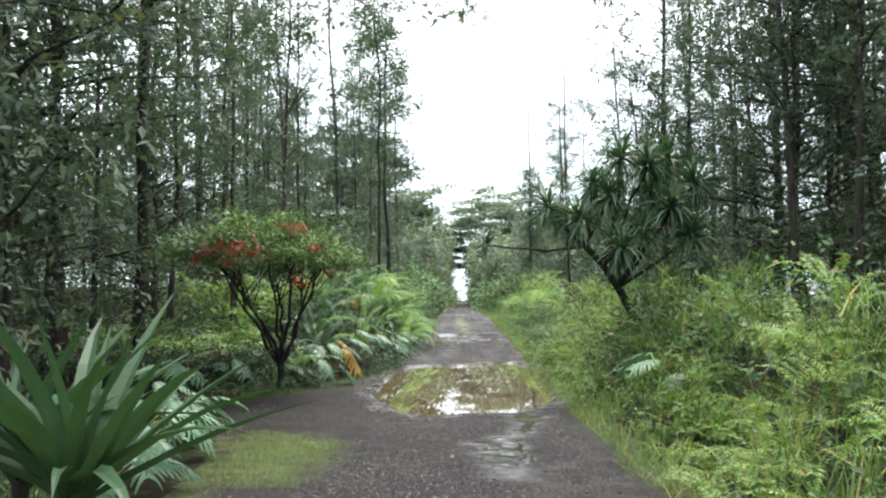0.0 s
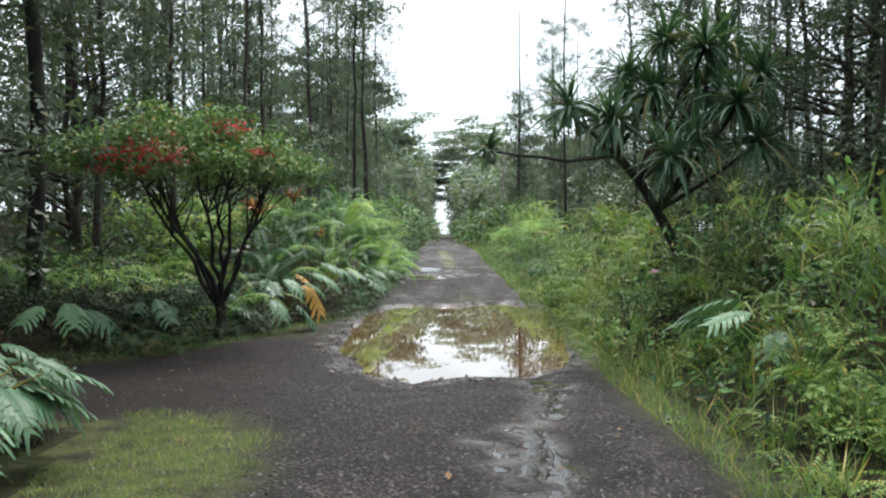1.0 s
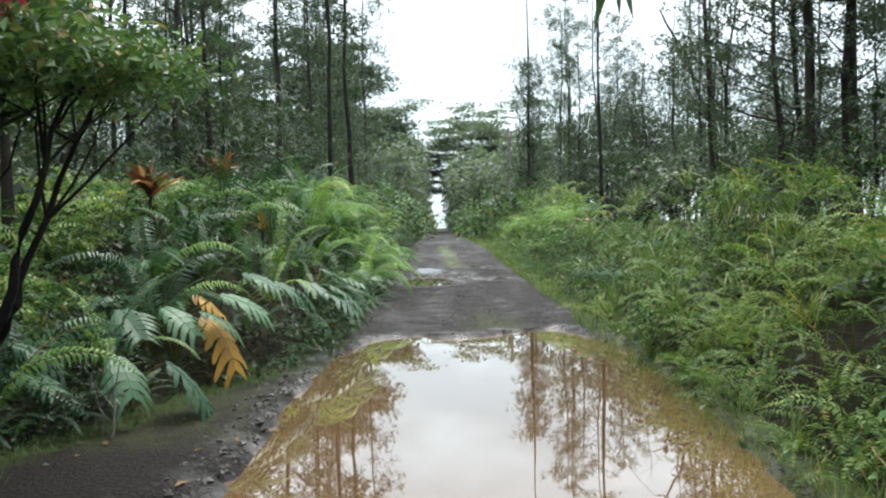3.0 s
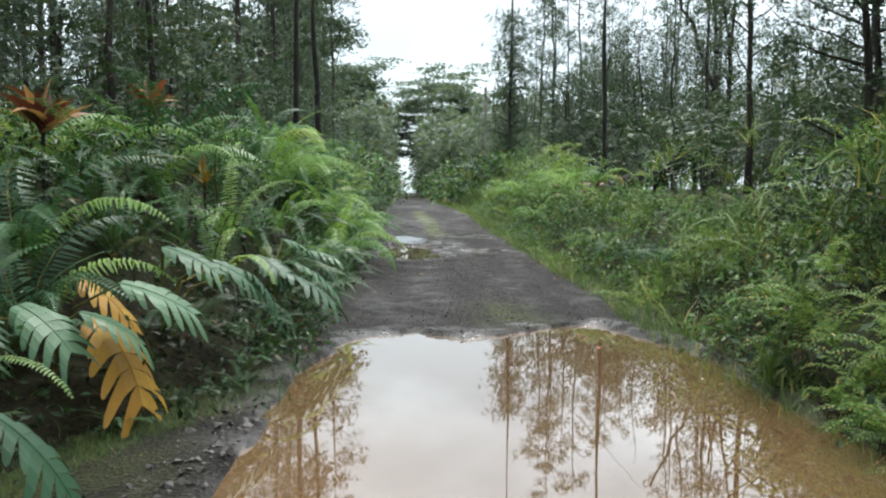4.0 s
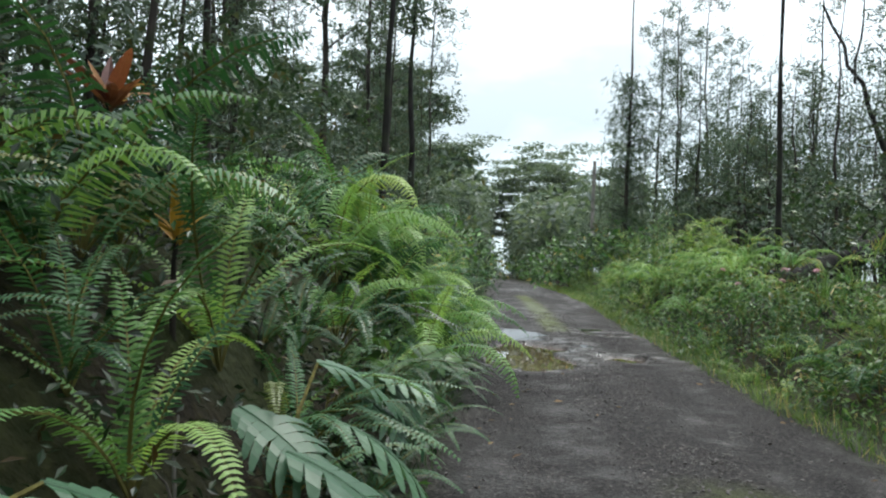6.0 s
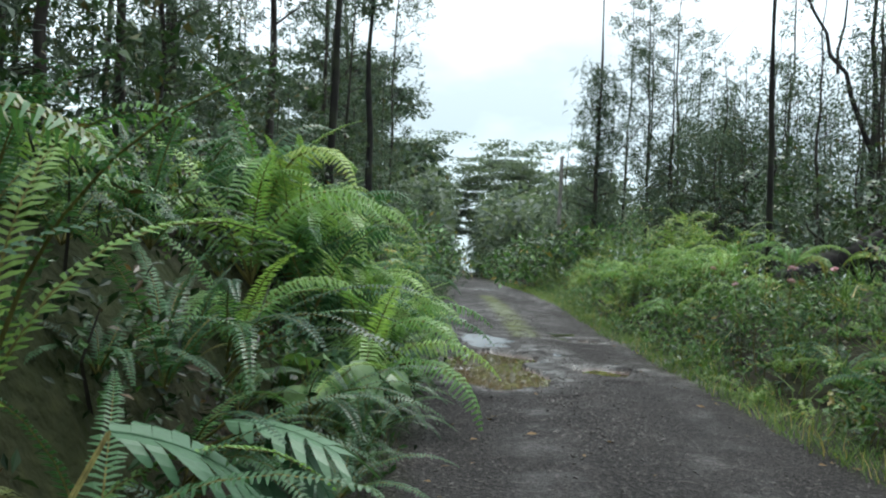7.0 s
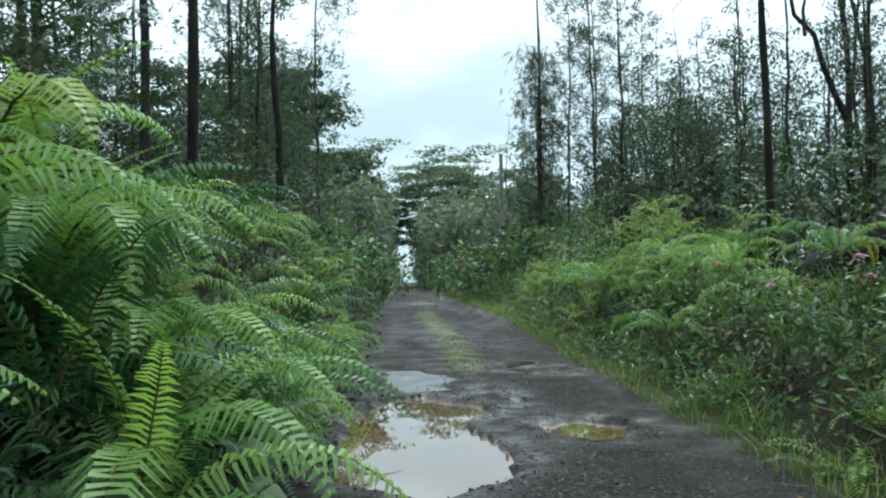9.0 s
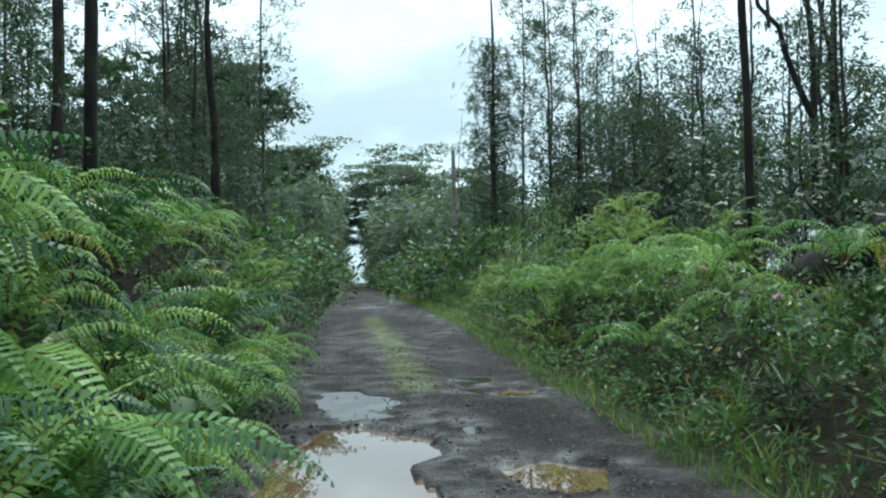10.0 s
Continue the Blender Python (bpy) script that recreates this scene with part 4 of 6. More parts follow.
for x, y, size in ((6.8, 43.5, 0.6), (8.6, 46.5, 0.82), (10.4, 47.0, 0.86), (12.4, 46, 0.9), (14.8, 47.0, 0.86), (9.6, 51, 0.95), (12.9, 50, 0.9), (16.5, 50, 0.95), (13.6, 43.0, 0.72), (6.5, 47.5, 0.92), (8.0, 49.0, 1.05), (9.5, 48.0, 1.0), (11.3, 49.5, 1.05), (16.2, 43.5, 0.8), (11.4, 43.2, 0.7), (7.6, 55, 0.75), (7.2, 51, 0.6), (10.8, 52, 0.7), (6.4, 58, 0.6), (8.8, 61, 0.7), (13.5, 40, 0.45), (16.5, 37, 0.5),
                   (9.5, 37.5, 0.36), (12.0, 34.0, 0.4), (7.4, 40.0, 0.36), (4.8, 68, 0.6), (7.5, 76, 0.8), (3.2, 82, 0.75), (9.5, 95, 1.0), (2.5, 100, 0.95), (8.0, 118, 1.2), (2.1, 124, 1.1), (5.0, 108, 1.1),
                   (-5.4, 51, 0.8), (-6.8, 47, 0.85), (-7.6, 55, 1.0), (-5.6, 60, 0.9), (-9.5, 50, 1.0), (-4.4, 70, 0.9), (-6.6, 78, 1.1), (-2.9, 86, 0.9), (-7.5, 96, 1.2), (-2.4, 104, 1.0), (-8.5, 118, 1.3), (-2.2, 128, 1.1), (-5.0, 112, 1.2),
                   (-8.5, 38, 0.8), (-7.8, 30, 0.75), (-9.0, 24, 1.1), (-7.4, 19.5, 1.1), (-10.5, 28, 1.3), (-8.2, 8.0, 1.15), (-6.4, 5.5, 0.9), (-6.9, 41.5, 0.75),
                   (-3.6, 76, 1.25), (-5.4, 82, 1.3), (-2.6, 98, 1.5), (-3.2, 92, 1.4), (3.0, 92, 1.3), (-2.6, 110, 1.6), (2.8, 112, 1.6), (5.5, 100, 1.5), (-6.0, 102, 1.6), (-2.4, 122, 1.8), (2.6, 126, 1.8), (7.5, 124, 1.9), (-7.0, 126, 1.9), (12, 116, 1.8), (-12, 112, 1.8), (5, 140, 2.1), (-5, 140, 2.1), (11, 142, 2.1), (-2.0, 140, 1.9),
                   (-5.3, 7.4, 1.1), (-4.9, 5.2, 0.9), (-6.4, 10.4, 1.1), (-9.6, 46.5, 1.0), (-12.5, 45.5, 1.1), (-11.5, 17.0, 1.3)):
    if y > 66:  # the road's corridor stays clear to the sky
        size *= 0.72 if y > 90 else 1.0
        x = -0.4 + math.copysign(max(abs(x + 0.4), 0.2 + 2.1 * size), x + 0.4)
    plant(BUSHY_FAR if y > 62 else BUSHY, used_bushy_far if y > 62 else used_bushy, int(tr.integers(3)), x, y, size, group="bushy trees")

for i in range(3):
    y = tr.uniform(34, 62)
    plant(BACK, used_back, i % 3, -6.5 - tr.uniform(0, 7), y, tr.uniform(0.7, 1.1), group="forest trees")

for x, y, size in ((6.6, 52.0, 0.7), (8.6, 55.0, 0.75), (10.6, 57.0, 0.85), (12.8, 54.0, 0.75), (14.5, 58.0, 0.9), (7.4, 61.0, 0.8), (15.0, 44.0, 0.65), (11.0, 63.0, 0.9), (9.0, 47.5, 0.6), (6.2, 47.0, 0.5)):
    plant(BACK, used_back, int(tr.integers(3)), x, y, size, group="forest trees")

for i in range(5):
    plant(TALL, used_tall, i, -7.5 - tr.uniform(0, 5), 17 + 3.2 * i, tr.uniform(0.85, 1.2), group="forest trees")

# trees that stand out
TRUNK_LABEL = "straight dark trunk standing behind the fern bank"
t1 = tree("tall_tree", TRUNK_LABEL, "tree", tr, 15, 0.075, 0.42, 1.2, 24, 5, 0.42, CROWN, bark=BARK_DARK, rise=0.6, spread=0.28, clumps=4, template=CLUMP, lean=0.004, wobble=0.045)
t1.matrix_basis = stand(-3.28, 32.0, 20)
t2 = tree("tall_tree", "tall dark trunk with a few crooked side branches", "tree", tr, 17, 0.13, 0.45, 1.8, 26, 6, 0.5, CROWN, bark=BARK_DARK, rise=0.5, spread=0.32, clumps=4, template=CLUMP, lean=0.004, wobble=0.05)
t2.matrix_basis = stand(-3.9, 44.0, 160)
t3 = tree("dead_tree", "thin straight dead trunk on the verge", "tree", tr, 13, 0.06, 0.55, 0.6, 6, 0, 0, None, bark=BARK_DARK, rise=1.0, lean=0.004, wobble=0.02, clumps=1)
t3.matrix_basis = stand(4.28, 32.8, 0)
mast = tree("conifer", "narrow dark conifer-like tree with a bare tip", "tree", tr, 14.5, 0.11, 0.12, 1.15, 60, 8, 0.33, CROWN, rise=0.35, clumps=4, spread=0.3, template=SPRAY, lean=0.003, wobble=0.02, bare_tip=0.42,
            shape_fn=lambda u: 0.95 - 1.0 * u)
mast.matrix_basis = stand(4.36, 51.3, 0)
for k, (x, y, h) in enumerate(((9.6, 41.5, 9.0), (10.9, 41.8, 8.6))):
    root = tagged(new("forked_tree"), "thick bare forked dead trunk", "tree")
    s = Shape()
    if k == 0:
        tube(s, crooked((0.9, 0, -0.2), (0.75, 0, h), 0.04, tr, 10), np.linspace(0.12, 0.045, 10), 8)
        part("trunk", s.mesh("trunk", BARK_DARK, True), root)
        s = Shape()
        tube(s, crooked((0.88, 0, 3.6), (-1.1, 0.3, h - 0.6), 0.09, tr, 9), np.linspace(0.09, 0.035, 9), 7)
        tube(s, crooked((-0.2, 0.1, 6.0), (0.1, 0.2, 9.4), 0.05, tr, 6), np.linspace(0.05, 0.015, 6), 5)
    else:
        tube(s, crooked((0, 0, -0.2), (0.15, 0, 5.2), 0.04, tr, 8), np.linspace(0.11, 0.08, 8), 8)
        part("trunk", s.mesh("trunk", BARK_DARK, True), root)
        s = Shape()
        tube(s, crooked((0.15, 0, 5.1), (-0.2, 0, 7.6), 0.04, tr, 6), np.linspace(0.06, 0.045, 6), 7)
        tube(s, crooked((0.15, 0, 5.1), (0.75, 0.1, 9.4), 0.05, tr, 6), np.linspace(0.065, 0.03, 6), 7)
    part("limb", s.mesh("limb", BARK_DARK, True), root)
    for j in range(8):
        s = Shape()
        z = tr.uniform(4, 8)
        a = tr.uniform(0, 6.28)
        stem_x = 0.9 - 0.017 * z if k == 0 else 0.03 * min(z, 5.2)
        if k:
            z = 2.6 + 0.6 * (z - 4)
        tube(s, crooked((stem_x, 0, z), (stem_x + 0.9 * math.cos(a), 0.9 * math.sin(a), z + 0.8), 0.06, tr, 5), np.linspace(0.03, 0.006, 5), 4)
        part("branch", s.mesh("branch", BARK_DARK, True), root)
    root.matrix_basis = stand(x, y, 0, 1, 0.1)
    tagged(root, group="dead trees")
pole = tagged(new("utility_pole"), "pale grey weathered wooden pole beside the road", "pole")
s = Shape()
tube(s, [(0, 0, -0.2), (0, 0, 4), (0.02, 0, 6.4)], [0.12, 0.11, 0.09], 10)
s.add([(0.09 * math.cos(a) + 0.02, 0.09 * math.sin(a), 6.4) for a in np.arange(10) * math.pi / 5], [tuple(range(10))])
part("post", s.mesh("post", BARK_PALE, True), pole)
pole.matrix_basis = stand(4.25, 62.0)
snag = tagged(new("leaning_snag"), "long thin leaning dead stem among the trees", "dead tree")
s = Shape()
tube(s, crooked((0, 0, -0.1), (-6.6, 0.6, 7.4), 0.02, tr, 10)[::-1], np.linspace(0.006, 0.016, 10), 6)
part("stem", s.mesh("stem", BARK, True), snag)
snag.matrix_basis = Matrix.Translation((4.4, 47.5, 5.6)) @ Matrix.Diagonal((-1, 1, 1, 1))
# a tree in flat tiers, and far umbrella-crowned trees that close the view
for k, (x, y, h, wide) in enumerate(((-9.2, 96.0, 19.0, 5.2), (-15.5, 98.0, 20.0, 6.4), (-23.0, 102.0, 20.5, 7.0), (-11.5, 84.0, 13.5, 4.6))):
    tiers = tree("tiered_tree", "dark tree with foliage in flat tiers", "tree", tr, h, 0.24, 0.16, wide, 46, 40, 0.6, CROWN, rise=0.10, clumps=5, spread=0.7, flat_z=0.16, lean=0.005, lift=(-1.0, 0.9),
                 shape_fn=lambda u: 1.0 - 0.45 * u * u)
    tiers.matrix_basis = stand(x, y, 40 * k)
    tagged(tiers, group="tiered trees")
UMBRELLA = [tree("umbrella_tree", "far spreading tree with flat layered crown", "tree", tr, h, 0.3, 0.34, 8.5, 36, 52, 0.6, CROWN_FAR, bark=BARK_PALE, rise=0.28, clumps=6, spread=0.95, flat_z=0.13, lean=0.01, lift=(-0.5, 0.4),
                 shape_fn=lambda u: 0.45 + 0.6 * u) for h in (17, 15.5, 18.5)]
used_umbrella = [False] * 3
for i, (x, y, size) in enumerate(((-11, 128, 0.95), (-4, 150, 0.98), (4.5, 150, 1.0), (11, 138, 1.0), (19, 150, 1.0), (-20, 150, 1.0))):
    plant(UMBRELLA, used_umbrella, i % 3, x, y, size, group="far trees")

# ---- undergrowth of the forest: too much to count ----
ur = np.random.default_rng(33)


def thicket(name, label, n, per, xs, ys, top, size, spread, mats, rng, power=1.0, template=LEAF, low=0.0):
    """Clumps of leaves filling a strip, from the ground up to a height that varies along it."""
    y = rng.uniform(*ys, n)
    x = xs(y, rng.uniform(0, 1, n) ** power)
    g = height(x, y)
    u = 1 - np.abs(rng.normal(0, 0.34, n))
    h = top(x, y) * np.clip(u, low, 1)
    s = Shape()
    c = np.stack([x, y, g + h], -1)
    for k, mat in enumerate(mats):
        pick = np.arange(n) % len(mats) == k
        leaves_at(s, c[pick], spread, per, size, rng, template, 0.8, k)
    stems = rng.choice(n, min(n // 4, 500), replace=False)
    for i in stems:
        tube(s, [(x[i], y[i], g[i] - 0.05), (x[i] + rng.normal(0, 0.08), y[i] + rng.normal(0, 0.08), g[i] + h[i] * 0.5), c[i]], [0.012, 0.009, 0.004], 3, len(mats))
    return tagged(new(name, s.mesh(name, [*mats, BARK])), label, "undergrowth", kind="stuff")


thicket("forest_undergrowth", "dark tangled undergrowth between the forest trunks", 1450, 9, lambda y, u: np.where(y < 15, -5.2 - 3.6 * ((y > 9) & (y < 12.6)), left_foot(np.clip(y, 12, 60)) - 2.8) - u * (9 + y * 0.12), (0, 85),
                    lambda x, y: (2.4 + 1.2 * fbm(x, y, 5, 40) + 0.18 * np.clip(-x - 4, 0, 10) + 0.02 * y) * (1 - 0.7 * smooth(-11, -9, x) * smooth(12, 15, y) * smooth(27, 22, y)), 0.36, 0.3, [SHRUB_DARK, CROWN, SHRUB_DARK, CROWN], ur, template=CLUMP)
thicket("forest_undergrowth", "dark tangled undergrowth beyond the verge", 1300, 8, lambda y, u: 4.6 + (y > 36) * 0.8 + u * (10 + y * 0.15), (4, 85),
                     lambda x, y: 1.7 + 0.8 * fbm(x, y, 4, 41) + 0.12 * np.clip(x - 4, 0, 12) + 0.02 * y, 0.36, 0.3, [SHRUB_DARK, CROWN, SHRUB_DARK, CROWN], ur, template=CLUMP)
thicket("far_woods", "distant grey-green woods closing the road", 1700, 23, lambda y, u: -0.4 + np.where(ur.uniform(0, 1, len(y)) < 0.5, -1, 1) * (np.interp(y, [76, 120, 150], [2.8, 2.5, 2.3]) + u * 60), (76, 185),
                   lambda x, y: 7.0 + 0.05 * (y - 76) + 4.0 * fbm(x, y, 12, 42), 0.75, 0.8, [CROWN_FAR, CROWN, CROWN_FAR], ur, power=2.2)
# Outer belts added as backdrop and to keep side sky light off hollows.
thicket("deep_forest", "deep dark forest added to close off view and side light", 520, 9, lambda y, u: -13 - u * 16 - 0.1 * y, (-12, 75),
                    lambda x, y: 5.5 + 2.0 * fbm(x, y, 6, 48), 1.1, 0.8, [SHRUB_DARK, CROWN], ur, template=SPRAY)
thicket("deep_forest", "deep dark forest added to close off view and side light", 420, 9, lambda y, u: 13 + u * 16 + 0.06 * y, (-12, 60),
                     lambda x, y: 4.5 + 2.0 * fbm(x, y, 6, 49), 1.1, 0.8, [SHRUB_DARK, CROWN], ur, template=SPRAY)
# Out of view behind the start; added to block sky light from there.
thicket("deep_forest", "unseen forest added behind the start to block sky light", 300, 9, lambda y, u: (u - 0.5) * 36 + 3.0 * np.sign(u - 0.5), (-30, -9),
                    lambda x, y: 6.5 + 2.0 * fbm(x, y, 6, 52), 1.1, 0.8, [SHRUB_DARK, CROWN], ur, template=SPRAY)
thicket("far_verge", "green growth along the far end of the road", 900, 34, lambda y, u: np.where(ur.uniform(0, 1, len(y)) < 0.5, -1, 1) * (1.35 + u * (2.0 + 0.16 * (y - 46))), (46, 175),
                   lambda x, y: 1.2 + 0.7 * fbm(x, y, 5, 43) + 0.35 * (np.abs(x) - 1.5) + 0.012 * (y - 46), 0.3, 0.42, [SHRUB, SHRUB_DARK, CROWN, FERN], ur, power=1.5)

# ---- the verge on the right: shrubs one by one over a tangle of leaves and grass ----


def right_top(x, y):
    return (0.12 + 1.15 * smooth(1.65, 3.0, x)) * np.clip(1 + 0.85 * fbm(x, y, 1.9, 44, 2), 0.25, 1.6)


def right_start(y):
    return half_right(y) + 0.12


def verge_plants():
    """Patches of fine weeds, broader leaves, grass clumps and small ferns, heaped into uneven mounds."""
    n = 1650
    y = 1.5 + 48.5 * ur.uniform(0, 1, n) ** 1.25
    x = right_start(y) + 0.08 + ur.uniform(0, 1, n) ** 1.15 * 2.7
    top = right_top(x, y) * (0.35 + 0.85 * smooth(-0.35, 0.45, fbm(x, y, 0.9, 46, 2)))
    z = height(x, y) + top * np.clip(1 - np.abs(ur.normal(0, 0.28, n)), 0.1, 1)
    c = np.stack([x, y, z], -1)
    kind = fbm(x, y, 2.2, 47, 3) + ur.normal(0, 0.18, n)
    fine, broad, blades, ferny = kind < -0.22, (kind >= -0.22) & (kind < 0.02), (kind >= 0.02) & (kind < 0.24), kind >= 0.24
    s = Shape()
    leaves_at(s, c[fine], 0.15, 32, 0.075, ur, LEAF, 0.8, 0)
    close = y < 15.5
    leaves_at(s, c[broad & close], 0.17, 26, 0.095, ur, LEAF, 0.8, 1)
    leaves_at(s, c[broad & ~close], 0.17, 26, 0.11, ur, NARROW, 0.8, 1)
    q = np.repeat(c[blades], 30, 0)
    k = len(q)
    s.many(*BLADE, turns(ur.uniform(0, 6.28, k), ur.uniform(0.2, 1.4, k), ur.normal(0, 0.5, k), ur.uniform(0.22, 0.5, k)), q + ur.normal(0, 0.05, (k, 3)) - np.array([0, 0, 0.22]), 2)
    v, f, sv, sf = frond_arrays(0.55, 0.06, 20, 60, -40, ur, plain=True)
    q = np.repeat(c[ferny], 5, 0)
    k = len(q)
    s.many(v, f, turns(ur.uniform(0, 6.28, k), ur.normal(0, 0.3, k), ur.normal(0, 0.3, k), ur.uniform(0.6, 1.2, k)), q - np.array([0, 0, 0.25]), 3)
    # Leaves inside the mounds take the dark green, painting shade into the hollows.
    inner = c[::2] - np.array([0, 0, 0.25])
    leaves_at(s, inner, 0.2, 15, 0.095, ur, LEAF, 0.8, 4)
    for i in range(0, n, 5):
        tube(s, [(x[i], y[i], z[i] - top[i] - 0.05), (x[i] + ur.normal(0, 0.06), y[i] + ur.normal(0, 0.06), z[i] - top[i] * 0.4), c[i]], [0.008, 0.006, 0.003], 3, 5)
    return tagged(new("verge_growth", s.mesh("verge_growth", [SHRUB, FERN, GRASS, FERN_BRIGHT, SHRUB_DARK, RACHIS])), "tangled green weeds, grass and ferns on the road's verge", "undergrowth", kind="stuff")


verge_plants()
# Mostly DEEP leaves, so the shade below the ferns is painted in.
thicket("bank_growth", "leafy growth under the bank's ferns, coloured near-black as shade", 800, 40, lambda y, u: left_foot(y) + 0.22 - u * 3.0, (12.6, 50),
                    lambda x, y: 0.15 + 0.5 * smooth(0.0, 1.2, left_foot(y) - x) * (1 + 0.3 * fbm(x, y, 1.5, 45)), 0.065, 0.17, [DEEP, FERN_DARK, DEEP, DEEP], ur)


def shrub(label, mat, tall, wide, n, per, leaf, rng, template=LEAF, name="shrub"):
    root = tagged(new(name), label, "shrub")
    wood, crown = Shape(), Shape()
    tips = []
    for i in range(n):
        a, r = rng.uniform(0, 6.28), wide * rng.uniform(0.15, 1) ** 0.6
        z = tall * (1 - 0.45 * (r / wide) ** 2) * rng.uniform(0.55, 1.05)
        tip = np.array([math.cos(a) * r, math.sin(a) * r, z])
        tube(wood, crooked((0, 0, -0.05), tip, 0.03, rng, 6), np.linspace(0.012, 0.003, 6), 4)
        tips += [tip, tip * np.array([0.8, 0.8, 0.8])]
    part("stem", wood.mesh("stem", BARK), root)
    leaves_at(crown, tips, 0.13, per, leaf, rng, template, 0.8)
    part("foliage", crown.mesh("foliage", mat), root)
    return root


SHRUBS = [shrub("mid-green small-leaved shrub on the verge", SHRUB, 1.3, 0.6, 14, 22, 0.085, ur), shrub("dark green leafy shrub on the verge", SHRUB_DARK, 1.5, 0.7, 15, 22, 0.10, ur),
          shrub("yellow-green leafy shrub on the verge", FERN_BRIGHT, 1.1, 0.55, 13, 22, 0.10, ur), shrub("bushy shrub with slender green leaves", SHRUB, 1.2, 0.6, 14, 20, 0.13, ur, NARROW)]
used_shrub = [False] * 4
for i in range(64):
    y = ur.uniform(3.5, 50)
    x = float(right_start(np.array([y]))[0]) + 0.55 + ur.uniform(0, 1) ** 1.1 * 2.4
    size = ur.uniform(0.7, 1.0) * min(1.15, 0.35 + 0.38 * (x - 1.6))
    tagged(put(SHRUBS, used_shrub, int(ur.choice(4, p=[0.4, 0.25, 0.15, 0.2])), stand(x, y, ur.uniform(0, 360), size)), group="shrubs on the verge")
for i in range(24):
    y = ur.uniform(22, 50)
    x = float(left_foot(y)) - 2.8 - ur.uniform(0, 1) * 2.0
    tagged(put(SHRUBS, used_shrub, int(ur.choice(4)), stand(x, y, ur.uniform(0, 360), ur.uniform(0.7, 1.0))), group="shrubs on the bank")

# a mound of bright ferns over the verge further on
for i in range(22):
    y = ur.uniform(28.5, 38.5)
    x = 2.2 + ur.uniform(0, 1) * 1.3
    tagged(put_fern(x, y, 3, stand(x, y, ur.uniform(0, 360), ur.uniform(0.85, 1.25), -ur.uniform(0.35, 0.85), 0, -8)), group="ferns on the verge")

# ---- grass ----


def grass(name, label, x, y, tall, rng, mat=None):
    n = len(x)
    m = turns(rng.uniform(0, 2 * np.pi, n), rng.uniform(0.55, 1.45, n), rng.normal(0, 0.5, n), tall * rng.uniform(0.5, 1.4, n))
    p = np.stack([x, y, height(x, y) - 0.01], -1)
    s = Shape().many(*BLADE, m, p)
    return tagged(new(name, s.mesh(name, mat or GRASS)), label, "grass", kind="stuff")


n = 15000
gy_ = ur.uniform(2, 62, n) ** 1.0
gx_ = right_start(gy_) - 0.22 + np.abs(ur.normal(0, 0.33, n)) + 0.10 * fbm(gy_, gy_ * 0, 1.0, 50)
grass("verge_grass", "short bright grass along the road's edge", gx_, gy_, 0.17, ur)
n = 2600
gy_ = ur.uniform(17.5, 60, n)
gx_ = -half_left(gy_) + 0.05 - np.abs(ur.normal(0, 0.22, n))
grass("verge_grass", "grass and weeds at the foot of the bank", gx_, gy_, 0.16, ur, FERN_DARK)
n = 11000
gx_, gy_ = ur.uniform(-2.8, -1.2, n), ur.uniform(6.6, 10.0, n)
keep = (outline_distance(gx_, gy_, MOSS[0][0]) + 0.55 * fbm(gx_, gy_, 0.45, 51) < -0.02)
grass("short_grass", "patch of short yellow-green grass on the gravel", gx_[keep], gy_[keep], 0.065, ur)
n = 5200
k = ur.uniform(0, 1, n)
edge_x, edge_y = np.interp(k, [0, 0.3, 0.6, 1], [-1.75, -2.6, -3.45, -5.6]), np.interp(k, [0, 0.3, 0.6, 1], [17.8, 15.7, 13.4, 12.3])
grass("short_grass", "mossy grass strip bordering the gravel", edge_x + ur.normal(0, 0.12, n) - 0.1, edge_y + ur.normal(0, 0.16, n) + 0.1, 0.08, ur, SHRUB)

# ---- large-leaved plants ----
lr = np.random.default_rng(61)
SPLIT = [split_leaf(0.46, 7, 0.55, lr).mesh("leaf", MONSTERA), split_leaf(0.40, 6, 0.8, lr).mesh("leaf", MONSTERA), split_leaf(0.52, 8, 0.4, lr).mesh("leaf", MONSTERA)]
SPLIT_OLD = split_leaf(0.42, 6, 0.9, lr).mesh("leaf", MONSTERA_OLD)


def monstera(x, y, heads, label="glossy blue-green split-leaf plant at the bank's foot"):
    """heads: (dx, dy, z above the root, yaw, pitch, size, yellowed) of each leaf; yaw 0 points along the road."""
    root = tagged(new("split_leaf_plant"), label, "plant", "split-leaf plants")
    root.matrix_basis = stand(x, y)
    for i, (dx, dy, z, yaw, pitch, size, old) in enumerate(heads):
        s = Shape()
        tube(s, [(0, 0, 0), (dx * 0.35, dy * 0.35, z * 0.75), (dx, dy, z)], [0.012, 0.010, 0.007], 5)
        stalk = part("stalk", s.mesh("stalk", RACHIS), root)
        part("leaf", SPLIT_OLD if old else SPLIT[i % 3], stalk, "yellow-orange dying split leaf" if old else "", pose(dx, dy, z, pitch, lr.uniform(-15, 15), yaw) @ Matrix.Diagonal((size, size, size, 1)))


def some_heads(n, reach, tall, rng, face=-90, scale=1.0):
    return [(math.sin(-math.radians(w)) * r, math.cos(math.radians(w)) * r, z, w, rng.uniform(-35, 5), scale * rng.uniform(0.75, 1.1), False)
            for w, r, z in ((face + rng.uniform(-80, 80), reach * rng.uniform(0.4, 1), tall * rng.uniform(0.5, 1)) for _ in range(n))]


